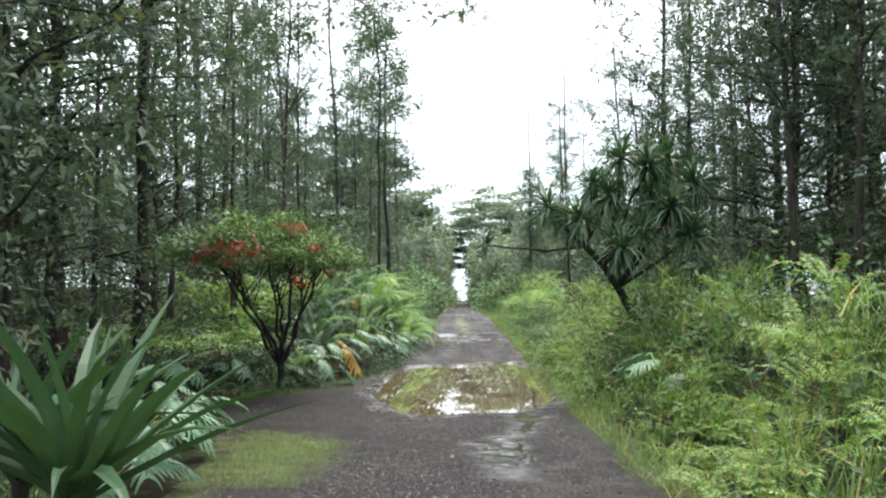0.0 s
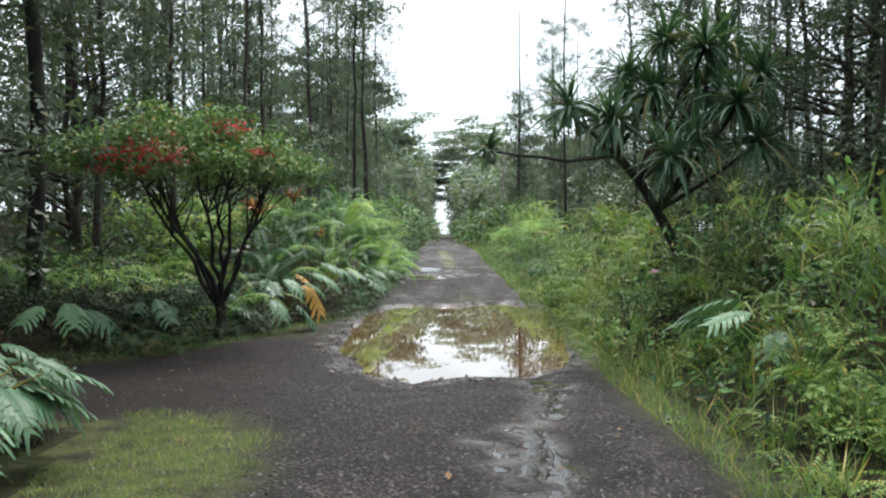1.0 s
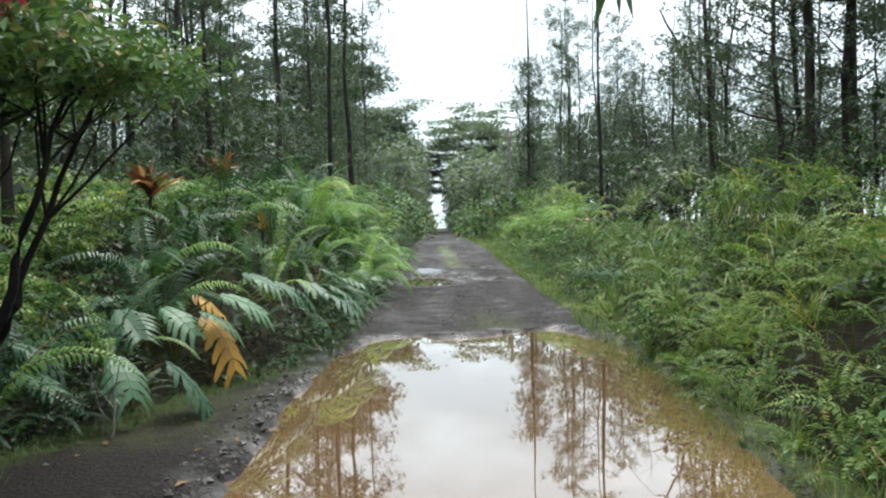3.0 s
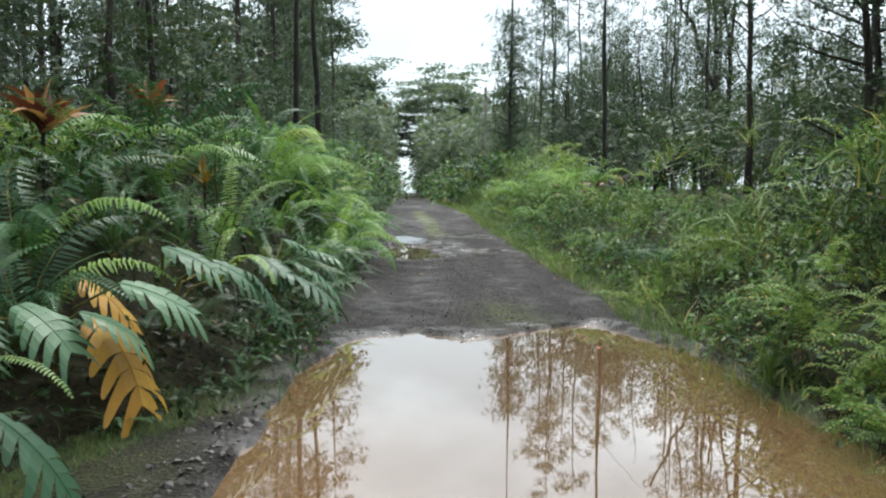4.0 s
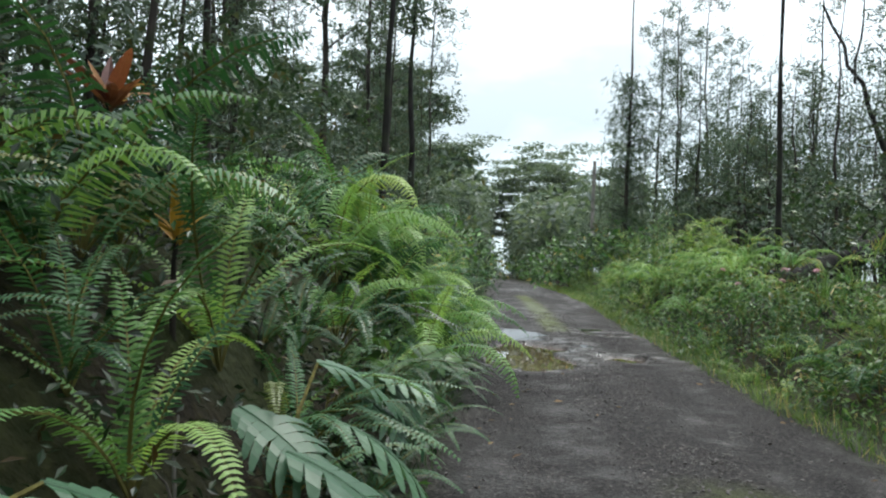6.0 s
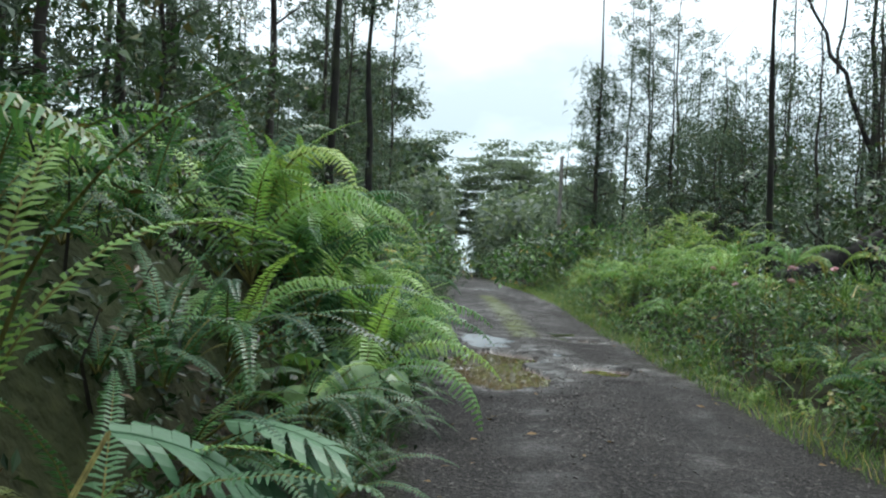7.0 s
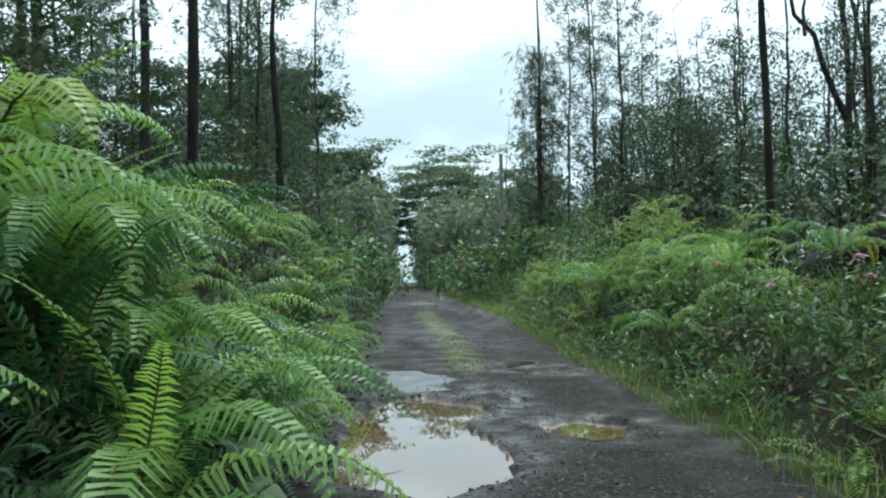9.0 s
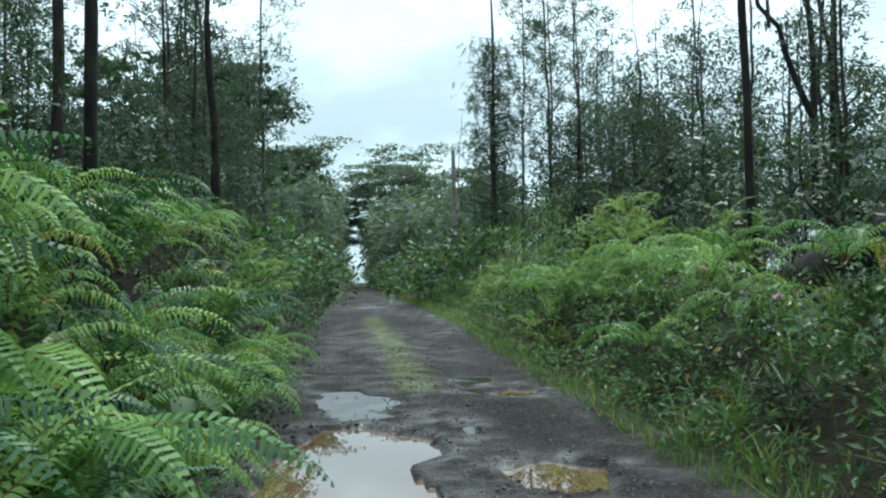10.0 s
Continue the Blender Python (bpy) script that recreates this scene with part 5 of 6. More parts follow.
monstera(-2.85, 17.4, [(0.45, -0.1, 0.62, -80, -12, 1.0, False), (0.05, -0.5, 0.55, -115, -15, 1.0, False), (0.3, -0.1, 0.42, -110, -28, 1.4, True), (0.1, 0.15, 0.62, -85, -20, 1.1, True), (0.35, -0.45, 0.5, -75, -10, 0.9, False), (-0.3, -0.55, 0.55, -140, -20, 0.9, False)])
monstera(-2.45, 18.3, [(0.35, 0.0, 0.5, -85, -20, 0.85, False), (0.55, 0.15, 0.42, -80, -30, 0.8, False), (0.3, 0.35, 0.45, -60, -20, 0.8, False), (0.1, -0.3, 0.62, -100, -10, 0.9, False)])
monstera(-2.75, 16.0, [(0.3, -0.1, 0.42, -85, -35, 1.1, False), (0.0, -0.3, 0.5, -130, -20, 1.0, False)])
monstera(-2.0, 20.3, [(0.15, -0.55, 0.58, -100, -14, 1.25, False), (0.2, 0.0, 0.6, -85, -14, 1.15, False), (-0.1, -0.35, 0.7, -115, -18, 0.85, False), (0.05, 0.35, 0.8, -55, -10, 0.9, False), (0.05, -0.5, 0.3, -120, -20, 0.8, False)])
monstera(-2.2, 21.9, some_heads(5, 0.5, 0.5, lr))
monstera(-2.2, 25.9, some_heads(3, 0.4, 0.6, lr))
monstera(-2.1, 27.6, some_heads(4, 0.4, 0.6, lr))
monstera(2.75, 10.1, some_heads(5, 0.55, 0.8, lr, 90), "pale split-leaf plant on the verge")
monstera(-4.3, 14.4, some_heads(3, 0.5, 0.7, lr, -130))
monstera(-3.7, 15.6, some_heads(3, 0.5, 0.6, lr, -120))
monstera(-4.9, 13.5, some_heads(3, 0.5, 0.6, lr, -150))
for x, y, k in ((-2.95, 7.9, 9), (-3.3, 7.2, 8), (-2.8, 6.6, 8), (-3.9, 8.2, 8), (-3.5, 8.9, 8), (-2.5, 5.6, 6)):
    monstera(x, y, some_heads(k + 2, 0.5, 0.75, lr, -110, 0.72), "dense glossy large-leaved plant beside the gravel")
for i in range(14):
    x, y = lr.uniform(-4.6, -2.6), lr.uniform(4.2, 9.0)
    tagged(put(SHRUBS, used_shrub, 3 if i % 2 else 1, stand(min(x, -2.2 - 0.08 * y), y, lr.uniform(0, 360), lr.uniform(0.6, 0.85))), group="shrubs beside the gravel")


for x, y, size in ((3.1, 13.5, 1.45), (3.7, 13.1, 1.6), (3.4, 14.7, 1.5), (4.0, 14.1, 1.7), (4.2, 12.6, 1.6), (3.9, 11.6, 1.3)):
    tagged(put(SHRUBS, used_shrub, 1, stand(x, y, lr.uniform(0, 360), size)), group="shrubs on the verge")


def sword_plant(x, y, stem, leaves, length, width, mat, label, name, rng, low=0.2, high=1.4):
    root = tagged(new(name), label, "plant")
    root.matrix_basis = stand(x, y)
    s = Shape()
    tube(s, crooked((0, 0, -0.05), (0, 0, stem), 0.01, rng, 5), np.linspace(0.05, 0.035, 5) * length, 7)
    part("stem", s.mesh("stem", BARK, True), root)
    kinds = [Shape().add(*strap_leaf(length, width, b)).mesh("leaf", mat) for b in (0.25, 0.6, 1.0)]
    for i in range(leaves):
        part("leaf", kinds[int(rng.integers(3))], root, m=pose(0, 0, stem - 0.1 * rng.uniform(0, 1), math.degrees(rng.uniform(low, high)), rng.uniform(-25, 25), i * 137.5 + rng.uniform(-15, 15)) @
             Matrix.Diagonal((*([rng.uniform(0.7, 1.1)] * 3), 1)))
    return root


sword_plant(-2.0, 4.2, 0.5, 36, 1.3, 0.062, STRAP, "large spiky plant with long sword-shaped green leaves", "sword_leaf_plant", lr, 0.5, 1.5)
sword_plant(-2.5, 4.6, 0.5, 28, 1.25, 0.06, STRAP, "large spiky plant with long sword-shaped green leaves", "sword_leaf_plant", lr, 0.45, 1.45)
sword_plant(-3.95, 20.0, 0.72, 22, 0.5, 0.07, TI_RED, "red-leaved plant with upright strap leaves", "red_leaf_plant", lr, 0.5, 1.45)
sword_plant(-3.5, 21.6, 0.85, 14, 0.45, 0.045, TI_RED, "red-leaved plant with upright strap leaves", "red_leaf_plant", lr, 0.3, 1.4)
sword_plant(-2.75, 20.9, 0.55, 8, 0.35, 0.03, MONSTERA_OLD, "small plant with orange dying leaves", "orange_leaf_plant", lr, 0.5, 1.45)

# ---- the flowering tree at the edge of the gravel ----
ft = tagged(new("flowering_tree"), "low spreading tree with red blossoms and several thin trunks", "tree")
ft.matrix_basis = stand(-3.35, 14.95)
crown, blossom, tips = Shape(), Shape(), []
bole = Shape()
tube(bole, [(0.0, 0.0, -0.1), (0.03, -0.02, 0.3), (0.0, -0.06, 0.62)], [0.095, 0.075, 0.07], 9)
part("trunk", bole.mesh("trunk", BARK_DARK, True), ft)
for i in range(8):
    s = Shape()
    a = i * 0.785 + lr.uniform(-0.25, 0.25)
    reach = lr.uniform(0.9, 1.35)
    mid_p = np.array([math.cos(a) * 0.42, math.sin(a) * 0.42 - 0.15, lr.uniform(1.2, 1.5)])
    tip = np.array([math.cos(a) * reach - 0.1, math.sin(a) * reach - 0.5, lr.uniform(2.35, 2.65)])
    line = np.vstack([crooked((0.03 * math.cos(a), 0.03 * math.sin(a) - 0.05, 0.5), mid_p, 0.03, lr, 6), crooked(mid_p, tip, 0.05, lr, 6)[1:]])
    tube(s, line, np.linspace(0.042, 0.010, 11), 7)
    for j in range(7):
        p = line[lr.integers(6, 10)]
        q = np.array([p[0] + lr.normal(0, 0.42), p[1] + lr.normal(0, 0.42), lr.uniform(2.25, 2.75)])
        tube(s, crooked(p, q, 0.03, lr, 5), np.linspace(0.014, 0.004, 5), 4)
        tips.append(q)
    part("limb", s.mesh("limb", BARK_DARK, True), ft)
    tips.append(tip)
tips = np.array(tips)
ring = lr.uniform(0, 6.28, 64)
rad = np.sqrt(lr.uniform(0, 1, 64)) * 1.55
tips = np.vstack([tips, np.stack([np.cos(ring) * rad * 1.1 - 0.2, np.sin(ring) * rad - 0.65, 2.82 - 0.15 * rad ** 2 + lr.normal(0, 0.10, 64)], -1)])
ring = lr.uniform(0, 6.28, 26)
rad = np.sqrt(lr.uniform(0, 1, 26)) * 0.7
tips = np.vstack([tips, np.stack([np.cos(ring) * rad - 0.25, np.sin(ring) * rad - 0.9, 3.1 - 0.4 * rad + lr.normal(0, 0.12, 26)], -1),
                  np.stack([np.cos(ring) * (rad + 0.75), np.sin(ring) * (rad + 0.6) - 0.5, lr.uniform(2.25, 2.5, 26)], -1)])
leaves_at(crown, tips, 0.16, 80, 0.085, lr, LEAF, 0.40)
part("crown", crown.mesh("crown", SHRUB), ft)
for k, (x, y, z, r) in enumerate(((0.5, -1.25, 2.85, 0.24), (0.3, -1.1, 2.9, 0.18), (-0.15, -1.95, 2.55, 0.26), (-0.45, -1.8, 2.5, 0.24), (-0.9, -1.5, 2.5, 0.2), (0.05, -2.05, 2.4, 0.16), (0.9, -1.4, 2.5, 0.12), (-0.5, -1.6, 2.3, 0.14), (-1.2, -1.2, 2.35, 0.14))):
    s = Shape()
    leaves_at(s, [(x, y, z)], r * 0.55, 90, 0.06, lr, LEAF, 0.5)
    part("blossom", s.mesh("blossom", RED), ft)

# The darkened fern kind again, for shade under the flowering tree's crown.
for i in range(20):
    y = lr.uniform(13.0, 15.6)
    x = float(left_foot(y)) - 0.05 - lr.uniform(0, 1.5)
    tagged(put_fern(x, y, 2, stand(x, y, lr.uniform(0, 360), lr.uniform(0.7, 1.0))), group="ferns on the bank")

# Shrubs in DEEP paint the black hollow beneath the flowering tree.
SHADE = [shrub("leafy shrub coloured near-black for shade under the flowering tree", DEEP, 1.0, 0.75, 18, 26, 0.085, lr)]
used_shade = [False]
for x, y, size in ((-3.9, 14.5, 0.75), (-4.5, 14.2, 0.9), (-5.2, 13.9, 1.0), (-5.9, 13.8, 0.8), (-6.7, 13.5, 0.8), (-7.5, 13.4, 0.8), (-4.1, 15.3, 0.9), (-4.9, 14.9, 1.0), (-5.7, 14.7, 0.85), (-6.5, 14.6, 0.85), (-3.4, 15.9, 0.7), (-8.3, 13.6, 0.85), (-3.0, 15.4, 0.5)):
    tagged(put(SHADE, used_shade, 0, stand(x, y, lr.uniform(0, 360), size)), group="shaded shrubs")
for x, y, size in ((2.55, 13.0, 1.25), (3.0, 12.7, 1.35), (2.3, 13.7, 1.1), (2.8, 14.6, 1.2)):
    tagged(put(SHRUBS, used_shrub, 0, stand(x, y, lr.uniform(0, 360), size)), group="shrubs on the verge")

# ---- the crooked tree with tufts of strap leaves ----
sp = tagged(new("screw_pine"), "crooked dark-trunked tree with tufts of strap leaves", "tree")
ox, oy = 3.25, 14.1
oz = ground_at(ox, oy)
sp.matrix_basis = Matrix.Translation((ox, oy, oz))


def near_sp(p):
    return np.array(p, float) - np.array([ox, oy, oz])


s = Shape()
low, fork = near_sp((2.62, 13.82, 1.5)), near_sp((2.05, 13.58, 2.2))
spine = np.array([(0, 0, -0.1), (-0.15, -0.1, 0.5), low, (low + fork) / 2 + 0.03, fork])
tube(s, spine, [0.11, 0.085, 0.066, 0.06, 0.055], 9)
HEADS = [(1.5, 13.9, 2.85), (0.4, 12.95, 2.2), (3.1, 13.4, 3.5), (2.9, 13.15, 2.36), (3.35, 13.0, 2.75), (2.5, 13.6, 3.0), (1.95, 13.4, 2.6), (2.75, 13.9, 3.7), (3.9, 13.6, 3.2), (3.2, 13.8, 3.05), (2.5, 12.8, 2.1), (3.7, 13.2, 2.3),
         (2.3, 14.1, 3.3), (3.6, 14.1, 3.7)]
for i, head in enumerate(HEADS):
    h = near_sp(head)
    start = fork if i in (0, 1, 5, 6, 12) else low if i in (3, 4, 10, 11) else (low + fork) / 2
    if i == 1:
        bend = near_sp((1.4, 13.3, 2.1))
        arm = np.vstack([crooked(fork, bend, 0.025, lr, 6), crooked(bend, h, 0.03, lr, 7)[1:]])
        tube(s, arm, np.linspace(0.030, 0.014, 12), 6)
    else:
        tube(s, crooked(start, h, 0.035, lr, 7), np.linspace(0.036, 0.022, 7), 7)
    leafs = Shape()
    tuft(leafs, h, 84 if i != 1 else 36, 0.68 if i != 1 else 0.36, 0.026, lr, -0.9, 1.4)
    part("tuft", leafs.mesh("tuft", TUFT), sp)
part("trunk", s.mesh("trunk", BARK_DARK, True), sp)

# ---- a big tree overhanging the start ----
big = tree("overhanging_tree", "large dark tree overhanging the gravel", "tree", lr, 11, 0.2, 0.2, 3.2, 52, 7, 0.28, CROWN, rise=0.3, clumps=7, spread=0.42, flat_z=0.9, template=CLUMP, lift=(-1.3, 0.6))
big.matrix_basis = stand(-6.0, 9.2)
for x, y, size in ((-7.2, 11.5, 0.8), (-5.6, 6.0, 0.75), (7.3, 12.0, 0.85), (6.4, 16.5, 0.7), (-6.7, 13.4, 1.0), (-8.6, 16.2, 1.1), (8.6, 18.2, 1.0)):
    copy_thing(big, stand(x, y, lr.uniform(0, 360), size, 0.1))


# ---- a tree whose long limb hangs over the road ----
arch = tagged(new("arching_tree"), "tall tree with a long drooping limb over the road", "tree")
s = Shape()
tube(s, crooked((-5.9, 14.8, 0.0), (-5.6, 14.6, 12.0), 0.05, lr, 12), np.linspace(0.13, 0.04, 12), 8)
part("trunk", s.mesh("trunk", BARK_DARK, True), arch)
s = Shape()
limb = crooked((-5.75, 14.7, 6.9), (0.5, 14.0, 7.1), 0.04, lr, 10) + np.array([0, 0, 0.5]) * np.sin(np.linspace(0, math.pi, 10))[:, None]
tube(s, limb, np.linspace(0.06, 0.01, 10), 6)
hung = np.array([(-3.5, 14.1, 6.75), (-2.1, 14.0, 6.6), (-1.9, 14.1, 6.35), (-1.25, 14.0, 6.5), (-1.1, 14.1, 6.3), (-0.2, 14.0, 6.55), (0.3, 14.0, 6.4), (0.05, 14.1, 6.6)])
for q in hung:
    k = limb[np.argmin(np.abs(limb[:, 0] - q[0]))]
    tube(s, np.stack([k, (k + q) / 2 + np.array([0.05, 0, 0.03]), q]), [0.012, 0.009, 0.004], 4)
part("limb", s.mesh("limb", BARK_DARK, True), arch)
s = Shape()
leaves_at(s, np.vstack([hung, limb[3:] + np.array([0, 0, 0.15])]), 0.16, 16, 0.26, lr, SPRAY, 0.8, lift=(-1.3, 0.2))
part("foliage", s.mesh("foliage", CROWN), arch)
s = Shape()
leaves_at(s, np.array([(-5.7, 14.6, 9.0)]) + lr.normal(0, 1, (60, 3)) * np.array([1.1, 1.1, 1.6]), 0.3, 6, 0.42, lr, SPRAY, 0.8, lift=(-1.3, 0.5))
part("crown", s.mesh("crown", CROWN), arch)


# ---- broad heart-shaped leaves among the ferns ----
def heart_leaf(length, droop):
    t = np.linspace(0, 1, 8)
    half = 0.40 * np.sin(np.pi * np.clip(t, 0, 1) ** 0.62) ** 0.75
    v = [(u * h * length, (y - 0.12 * abs(u) * (1 - y)) * length, (0.16 * abs(u) * h - droop * y * y * 0.5 + 0.012 * math.sin(9 * y) * abs(u)) * length)
         for y, h in zip(t, half) for u in (-1, -0.5, 0, 0.5, 1)]
    f = [(5 * i + j, 5 * i + j + 1, 5 * i + j + 6, 5 * i + j + 5) for i in range(7) for j in range(4)]
    return Shape().add(v, f)


HEART = [heart_leaf(0.30, d).mesh("leaf", SHRUB) for d in (0.4, 0.8)]


def heart_plant(x, y, count, tall):
    root = tagged(new("broad_leaf_plant"), "low plant with broad heart-shaped green leaves", "plant", "broad-leaved plants")
    root.matrix_basis = stand(x, y)
    for i in range(count):
        a, r, z = i * 2.4 + lr.uniform(-0.3, 0.3), lr.uniform(0.1, 0.32), tall * lr.uniform(0.5, 1.0)
        p = (math.cos(a) * r, math.sin(a) * r, z)
        s = Shape()
        tube(s, [(0, 0, -0.03), (p[0] * 0.4, p[1] * 0.4, z * 0.7), p], [0.008, 0.006, 0.004], 4)
        stalk = part("stalk", s.mesh("stalk", RACHIS), root)
        part("leaf", HEART[i % 2], stalk, m=pose(*p, lr.uniform(-40, 0), lr.uniform(-20, 20), math.degrees(a) - 90) @ Matrix.Diagonal((*([lr.uniform(0.7, 1.1)] * 3), 1)))


for x, y in ((-1.75, 25.0), (-1.7, 26.1), (-1.75, 27.2), (-2.1, 25.7), (-2.2, 28.2), (-1.8, 29.3), (-2.0, 24.0), (-2.6, 26.9)):
    heart_plant(x, y, 8, 0.55)

# ---- a fallen trunk on the verge, and orchids ----
log = tagged(new("fallen_trunk"), "dark mossy fallen trunk lying across the verge", "log")
s = Shape()
tube(s, crooked((3.7, 31.5, 0.95), (7.2, 33.0, 2.35), 0.06, lr, 12), np.concatenate([[0.02, 0.17], np.linspace(0.23, 0.15, 9), [0.02]]) * (1 + 0.12 * np.sin(np.arange(12) * 2.1)), 10)
for i in range(9):
    a = lr.uniform(-0.5, 1.0)
    p = np.array([4.2 + 0.3 * i, 31.7 + 0.13 * i, 1.2 + 0.12 * i])
    br = Shape()
    tube(br, crooked(p, p + np.array([lr.normal(0, 0.4), lr.normal(0, 0.4), lr.uniform(0.1, 0.7)]), 0.04, lr, 6), np.linspace(0.05, 0.01, 6), 5)
    part("branch", br.mesh("branch", BARK_DARK, True), log)
part("trunk", s.mesh("trunk", BARK_DARK, True), log)
s = Shape()
tube(s, crooked((5.4, 32.2, 0.0), (5.5, 32.25, 1.6), 0.03, lr, 6), np.linspace(0.12, 0.09, 6), 7)
part("stump", s.mesh("stump", BARK_DARK, True), log)
s = Shape()
leaves_at(s, np.linspace((3.8, 31.5, 1.15), (7.0, 32.9, 2.4), 26), 0.13, 9, 0.22, lr, SPRAY, 0.7)
part("moss", s.mesh("moss", SHRUB_DARK), log, "dark green moss and creepers")

PINK = leaf_material("pink_petal", (0.45, 0.22, 0.36), (0.65, 0.42, 0.55), None, 0.5, 0.3)
orchid = tagged(new("orchid"), "slender orchid stem with a pale pink flower", "flower", "orchids on the verge")
s = Shape()
tube(s, crooked((0, 0, -0.05), (0.05, 0, 1.1), 0.02, lr, 7), np.linspace(0.008, 0.004, 7), 5)
part("stem", s.mesh("stem", RACHIS), orchid)
s = Shape()
leaves_at(s, [(0.05, 0, 1.12)], 0.02, 14, 0.06, lr, LEAF, 0.8)
part("flower", s.mesh("flower", PINK), orchid)
orchid.matrix_basis = stand(2.55, 27.6, 0, 1.0)
for x, y, size in ((2.75, 28.1, 1.05), (2.35, 28.6, 0.95), (2.9, 27.2, 1.0), (2.2, 12.4, 0.9), (2.6, 30.5, 1.0)):
    copy_thing(orchid, stand(x, y, lr.uniform(0, 360), size))


# ---- cane grass with long arching blades ----
def cane_grass(rng, label):
    root = tagged(new("cane_grass"), label, "reed plant", "cane grass on the verge")
    kinds = [Shape().add(*strap_leaf(L, 0.008, b, 0.2, 6)).mesh("blade", GRASS) for L, b in ((0.55, 1.2), (0.7, 1.8), (0.45, 0.8))]
    for i in range(5):
        a, h = i * 1.3, rng.uniform(0.7, 1.15)
        s = Shape()
        tip = np.array([math.cos(a) * 0.22, math.sin(a) * 0.22, h])
        line = crooked((math.cos(a) * 0.04, math.sin(a) * 0.04, -0.05), tip, 0.02, rng, 7)
        tube(s, line, np.linspace(0.006, 0.003, 7), 5)
        stem = part("stem", s.mesh("stem", RACHIS), root)
        for j in range(5):
            p = line[2 + j]
            part("blade", kinds[j % 3], stem, m=pose(*p, rng.uniform(15, 60), rng.uniform(-20, 20), j * 137 + rng.uniform(-30, 30)))
    return root


CANES = [cane_grass(lr, "tall cane grass with pale arching blades"), cane_grass(lr, "tall cane grass with pale arching blades")]
used_cane = [False, False]
for i in range(14):
    y = 8.0 + 27 * lr.uniform(0, 1) ** 1.3
    x = float(right_start(np.array([y]))[0]) + 0.45 + lr.uniform(0, 1.1)
    put(CANES, used_cane, i % 2, stand(x, y, lr.uniform(0, 360), lr.uniform(0.7, 1.15)))

# ---- bare pale stems at the bank's foot ----
for x, y, yaw, size in ((-2.65, 15.3, 20, 0.5), (-2.75, 15.45, 200, 0.45), (-2.2, 19.6, 80, 0.6), (-2.4, 23.9, 300, 0.7)):
    twig = tagged(new("broken_sapling"), "bare pale broken sapling at the bank's foot", "sapling", "broken saplings")
    s = Shape()
    tube(s, crooked((0, 0, -0.05), (0.15, 0.1, 1.0), 0.03, lr, 7), np.linspace(0.022, 0.008, 7), 6)
    tube(s, crooked((0.06, 0.04, 0.45), (-0.25, 0.1, 0.85), 0.02, lr, 5), np.linspace(0.012, 0.004, 5), 5)
    part("stem", s.mesh("stem", BARK_PALE, True), twig)
    twig.matrix_basis = stand(x, y, yaw, size)

# ---- stones, litter ----
gr = np.random.default_rng(77)
STONE = [(np.array([[0, 0, 0.5], [0.5, 0.1, 0.05], [0.1, 0.5, 0.1], [-0.5, 0.15, 0.0], [-0.2, -0.5, 0.08], [0.35, -0.4, 0.02], [0, 0, -0.35]]),
          np.array([[0, 1, 2], [0, 2, 3], [0, 3, 4], [0, 4, 5], [0, 5, 1], [6, 2, 1], [6, 3, 2], [6, 4, 3], [6, 5, 4], [6, 1, 5]]))]


def stone_material():
    mat, n, l, b = material("dark_lava_gravel")
    one = n.new("ShaderNodeNewGeometry").outputs["Random Per Island"]
    c = ramp(n, l, one, [(0.0, (0.018, 0.016, 0.016)), (0.6, (0.055, 0.05, 0.048)), (0.90, (0.060, 0.055, 0.053)), (0.99, (0.13, 0.12, 0.115))])
    l.new(c, b.inputs["Base Color"])
    b.inputs["Roughness"].default_value = 0.55
    return mat


STONES = stone_material()


def stones(name, label, x, y, size, rng):
    n = len(x)
    m = turns(rng.uniform(0, 6.28, n), rng.normal(0, 0.4, n), rng.normal(0, 0.4, n), size * rng.uniform(0.4, 1.5, n)) * np.array([1, 0.8, 0.7])
    s = Shape().many(*STONE[0], m, np.stack([x, y, height(x, y) + 0.002], -1))
    return tagged(new(name, s.mesh(name, STONES)), label, "gravel", kind="stuff")


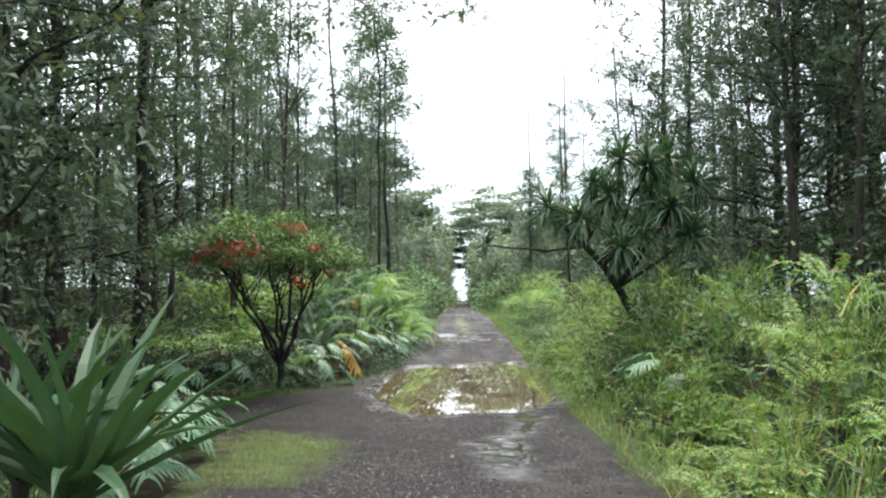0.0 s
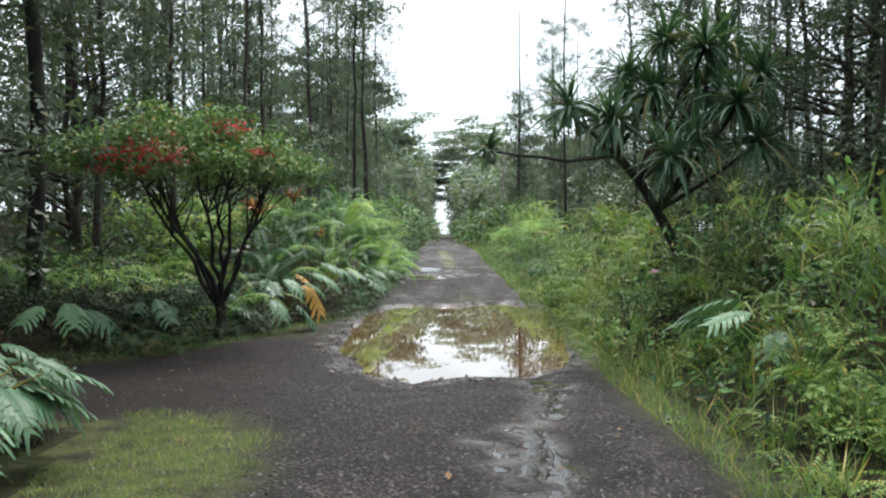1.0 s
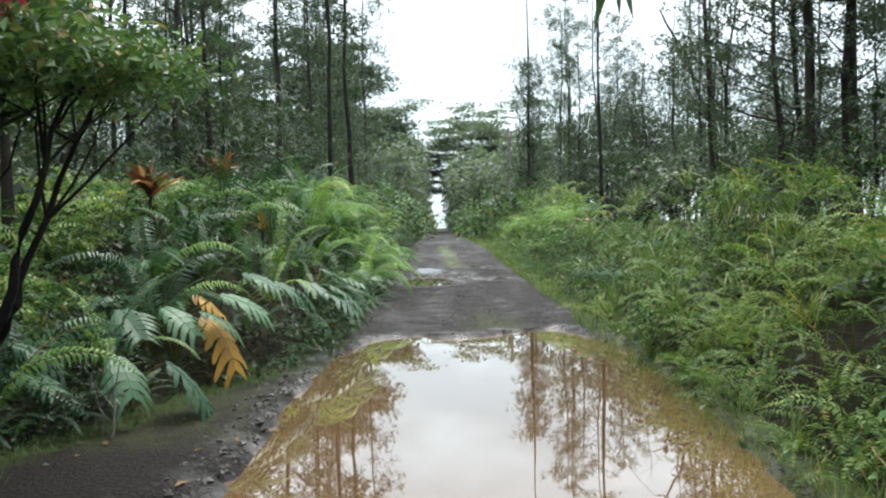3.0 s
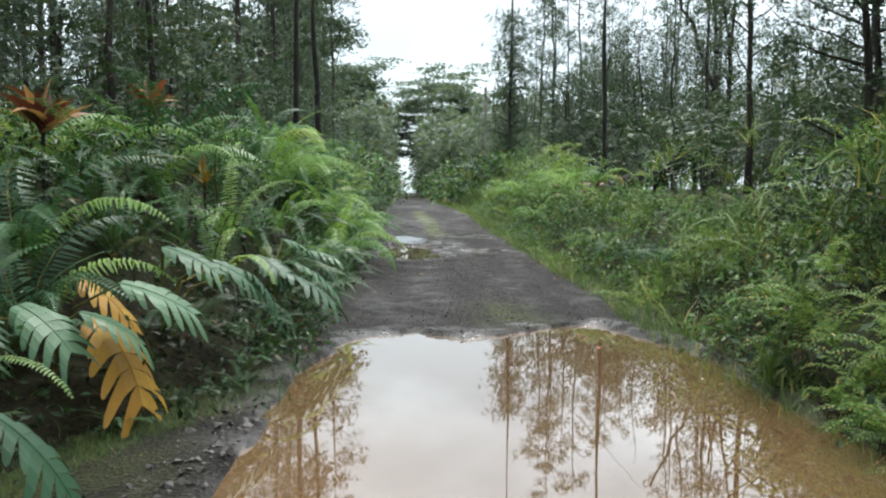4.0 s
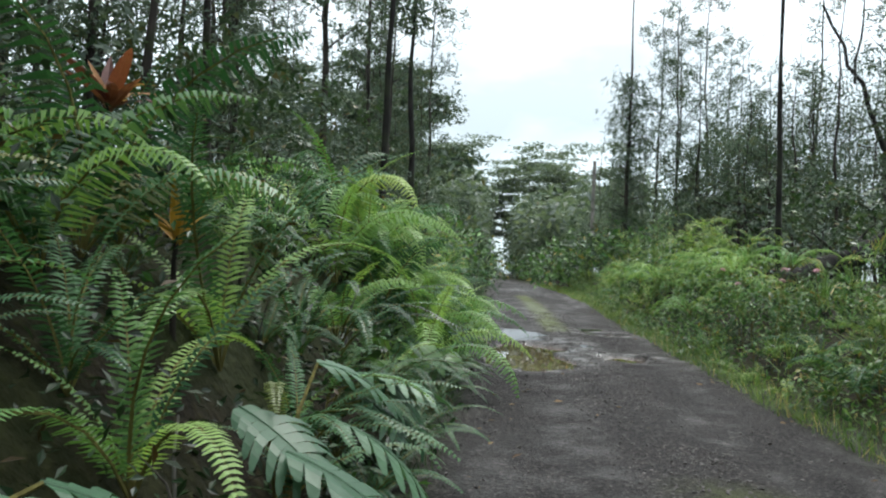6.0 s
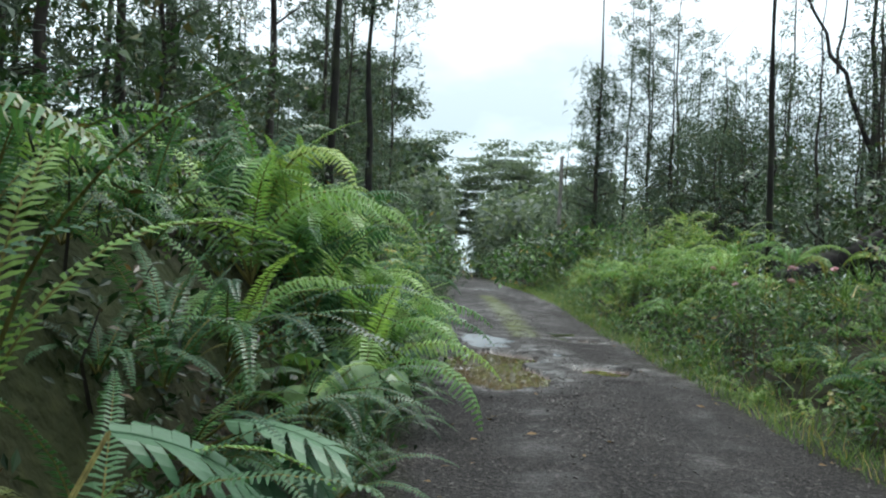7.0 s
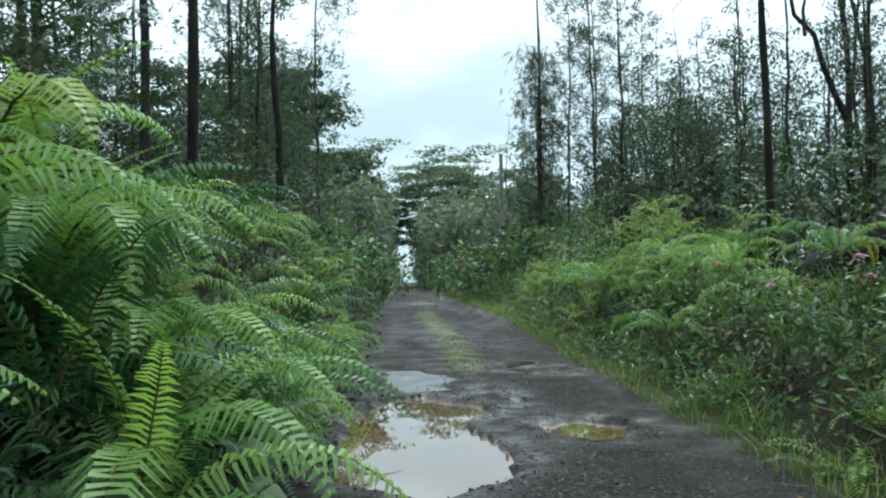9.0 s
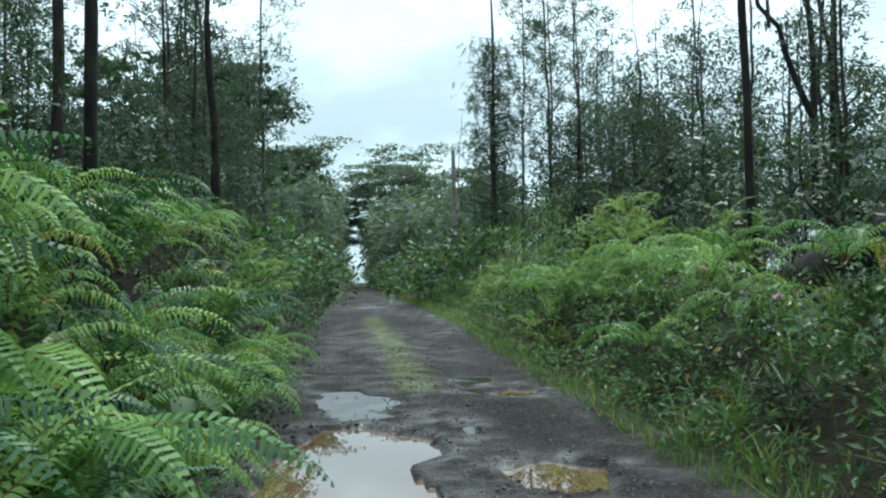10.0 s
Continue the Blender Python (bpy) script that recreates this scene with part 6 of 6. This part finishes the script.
n = 15000
x, y = gr.uniform(-3.4, 1.3, n), gr.uniform(4.5, 13.5, n)
keep = (road_distance(x, y) < 0.05) & (pool_distance(x, y, 0) > 0.02) & ((fbm(x, y, 1.5, 60) > -0.1) | (gr.uniform(0, 1, n) < 0.3)) & ((x > -1.2) | (gr.uniform(0, 1, n) < 0.3))
stones("loose_gravel", "loose dark lava gravel on the wet ground", x[keep], y[keep], 0.022, gr)
n = 16000
x, y = gr.uniform(-2.2, 2.0, n), gr.uniform(10.5, 33.5, n)
d = np.min([pool_distance(x, y, i) for i in range(4)], 0)
keep = (d > -0.02) & (d < 0.22) & (gr.uniform(0, 1, n) < np.where(x < 0, 0.9, 0.4))
stones("puddle_gravel", "dark stones lining the puddle's rim", x[keep], y[keep], 0.030, gr)
n = 1500
x, y = gr.uniform(-2.1, 0.4, n), gr.uniform(11.0, 17.5, n)
d = pool_distance(x, y, 0)
keep = (d > 0.0) & (d < 0.34) & (gr.uniform(0, 1, n) < 0.7)
stones("mud_clods", "dark clods of wet cinder heaped along the puddle's rim", x[keep], y[keep], 0.062, gr)
n = 9000
x, y = gr.uniform(-1.5, 1.6, n), gr.uniform(20.5, 36, n)
keep = ((np.abs(x - 0.15) < 0.45) & (fbm(x, y, 0.9, 62) > -0.15)) | (gr.uniform(0, 1, n) < 0.10)
keep &= np.min([pool_distance(x, y, i) for i in range(4)], 0) > 0.02
stones("loose_gravel", "loose gravel between the wheel tracks", x[keep], y[keep], 0.028, gr)

n = 480
x, y = gr.uniform(-5.0, 2.0, n), gr.uniform(4.0, 34, n)
keep = (road_distance(x, y) < 0.1) & (np.min([pool_distance(x, y, i) for i in range(4)], 0) > 0.05) & ((road_distance(x, y) > -0.6) | (gr.uniform(0, 1, n) < 0.35))
x, y = x[keep], y[keep]
n = len(x)
m = turns(gr.uniform(0, 6.28, n), gr.normal(0, 0.2, n), gr.normal(0, 0.3, n), gr.uniform(0.03, 0.10, n))
s = Shape().many(*LEAF, m, np.stack([x, y, height(x, y) + 0.012], -1))
tagged(new("leaf_litter", s.mesh("leaf_litter", DRY)), "scattered fallen leaves on the gravel", "leaves", kind="stuff")
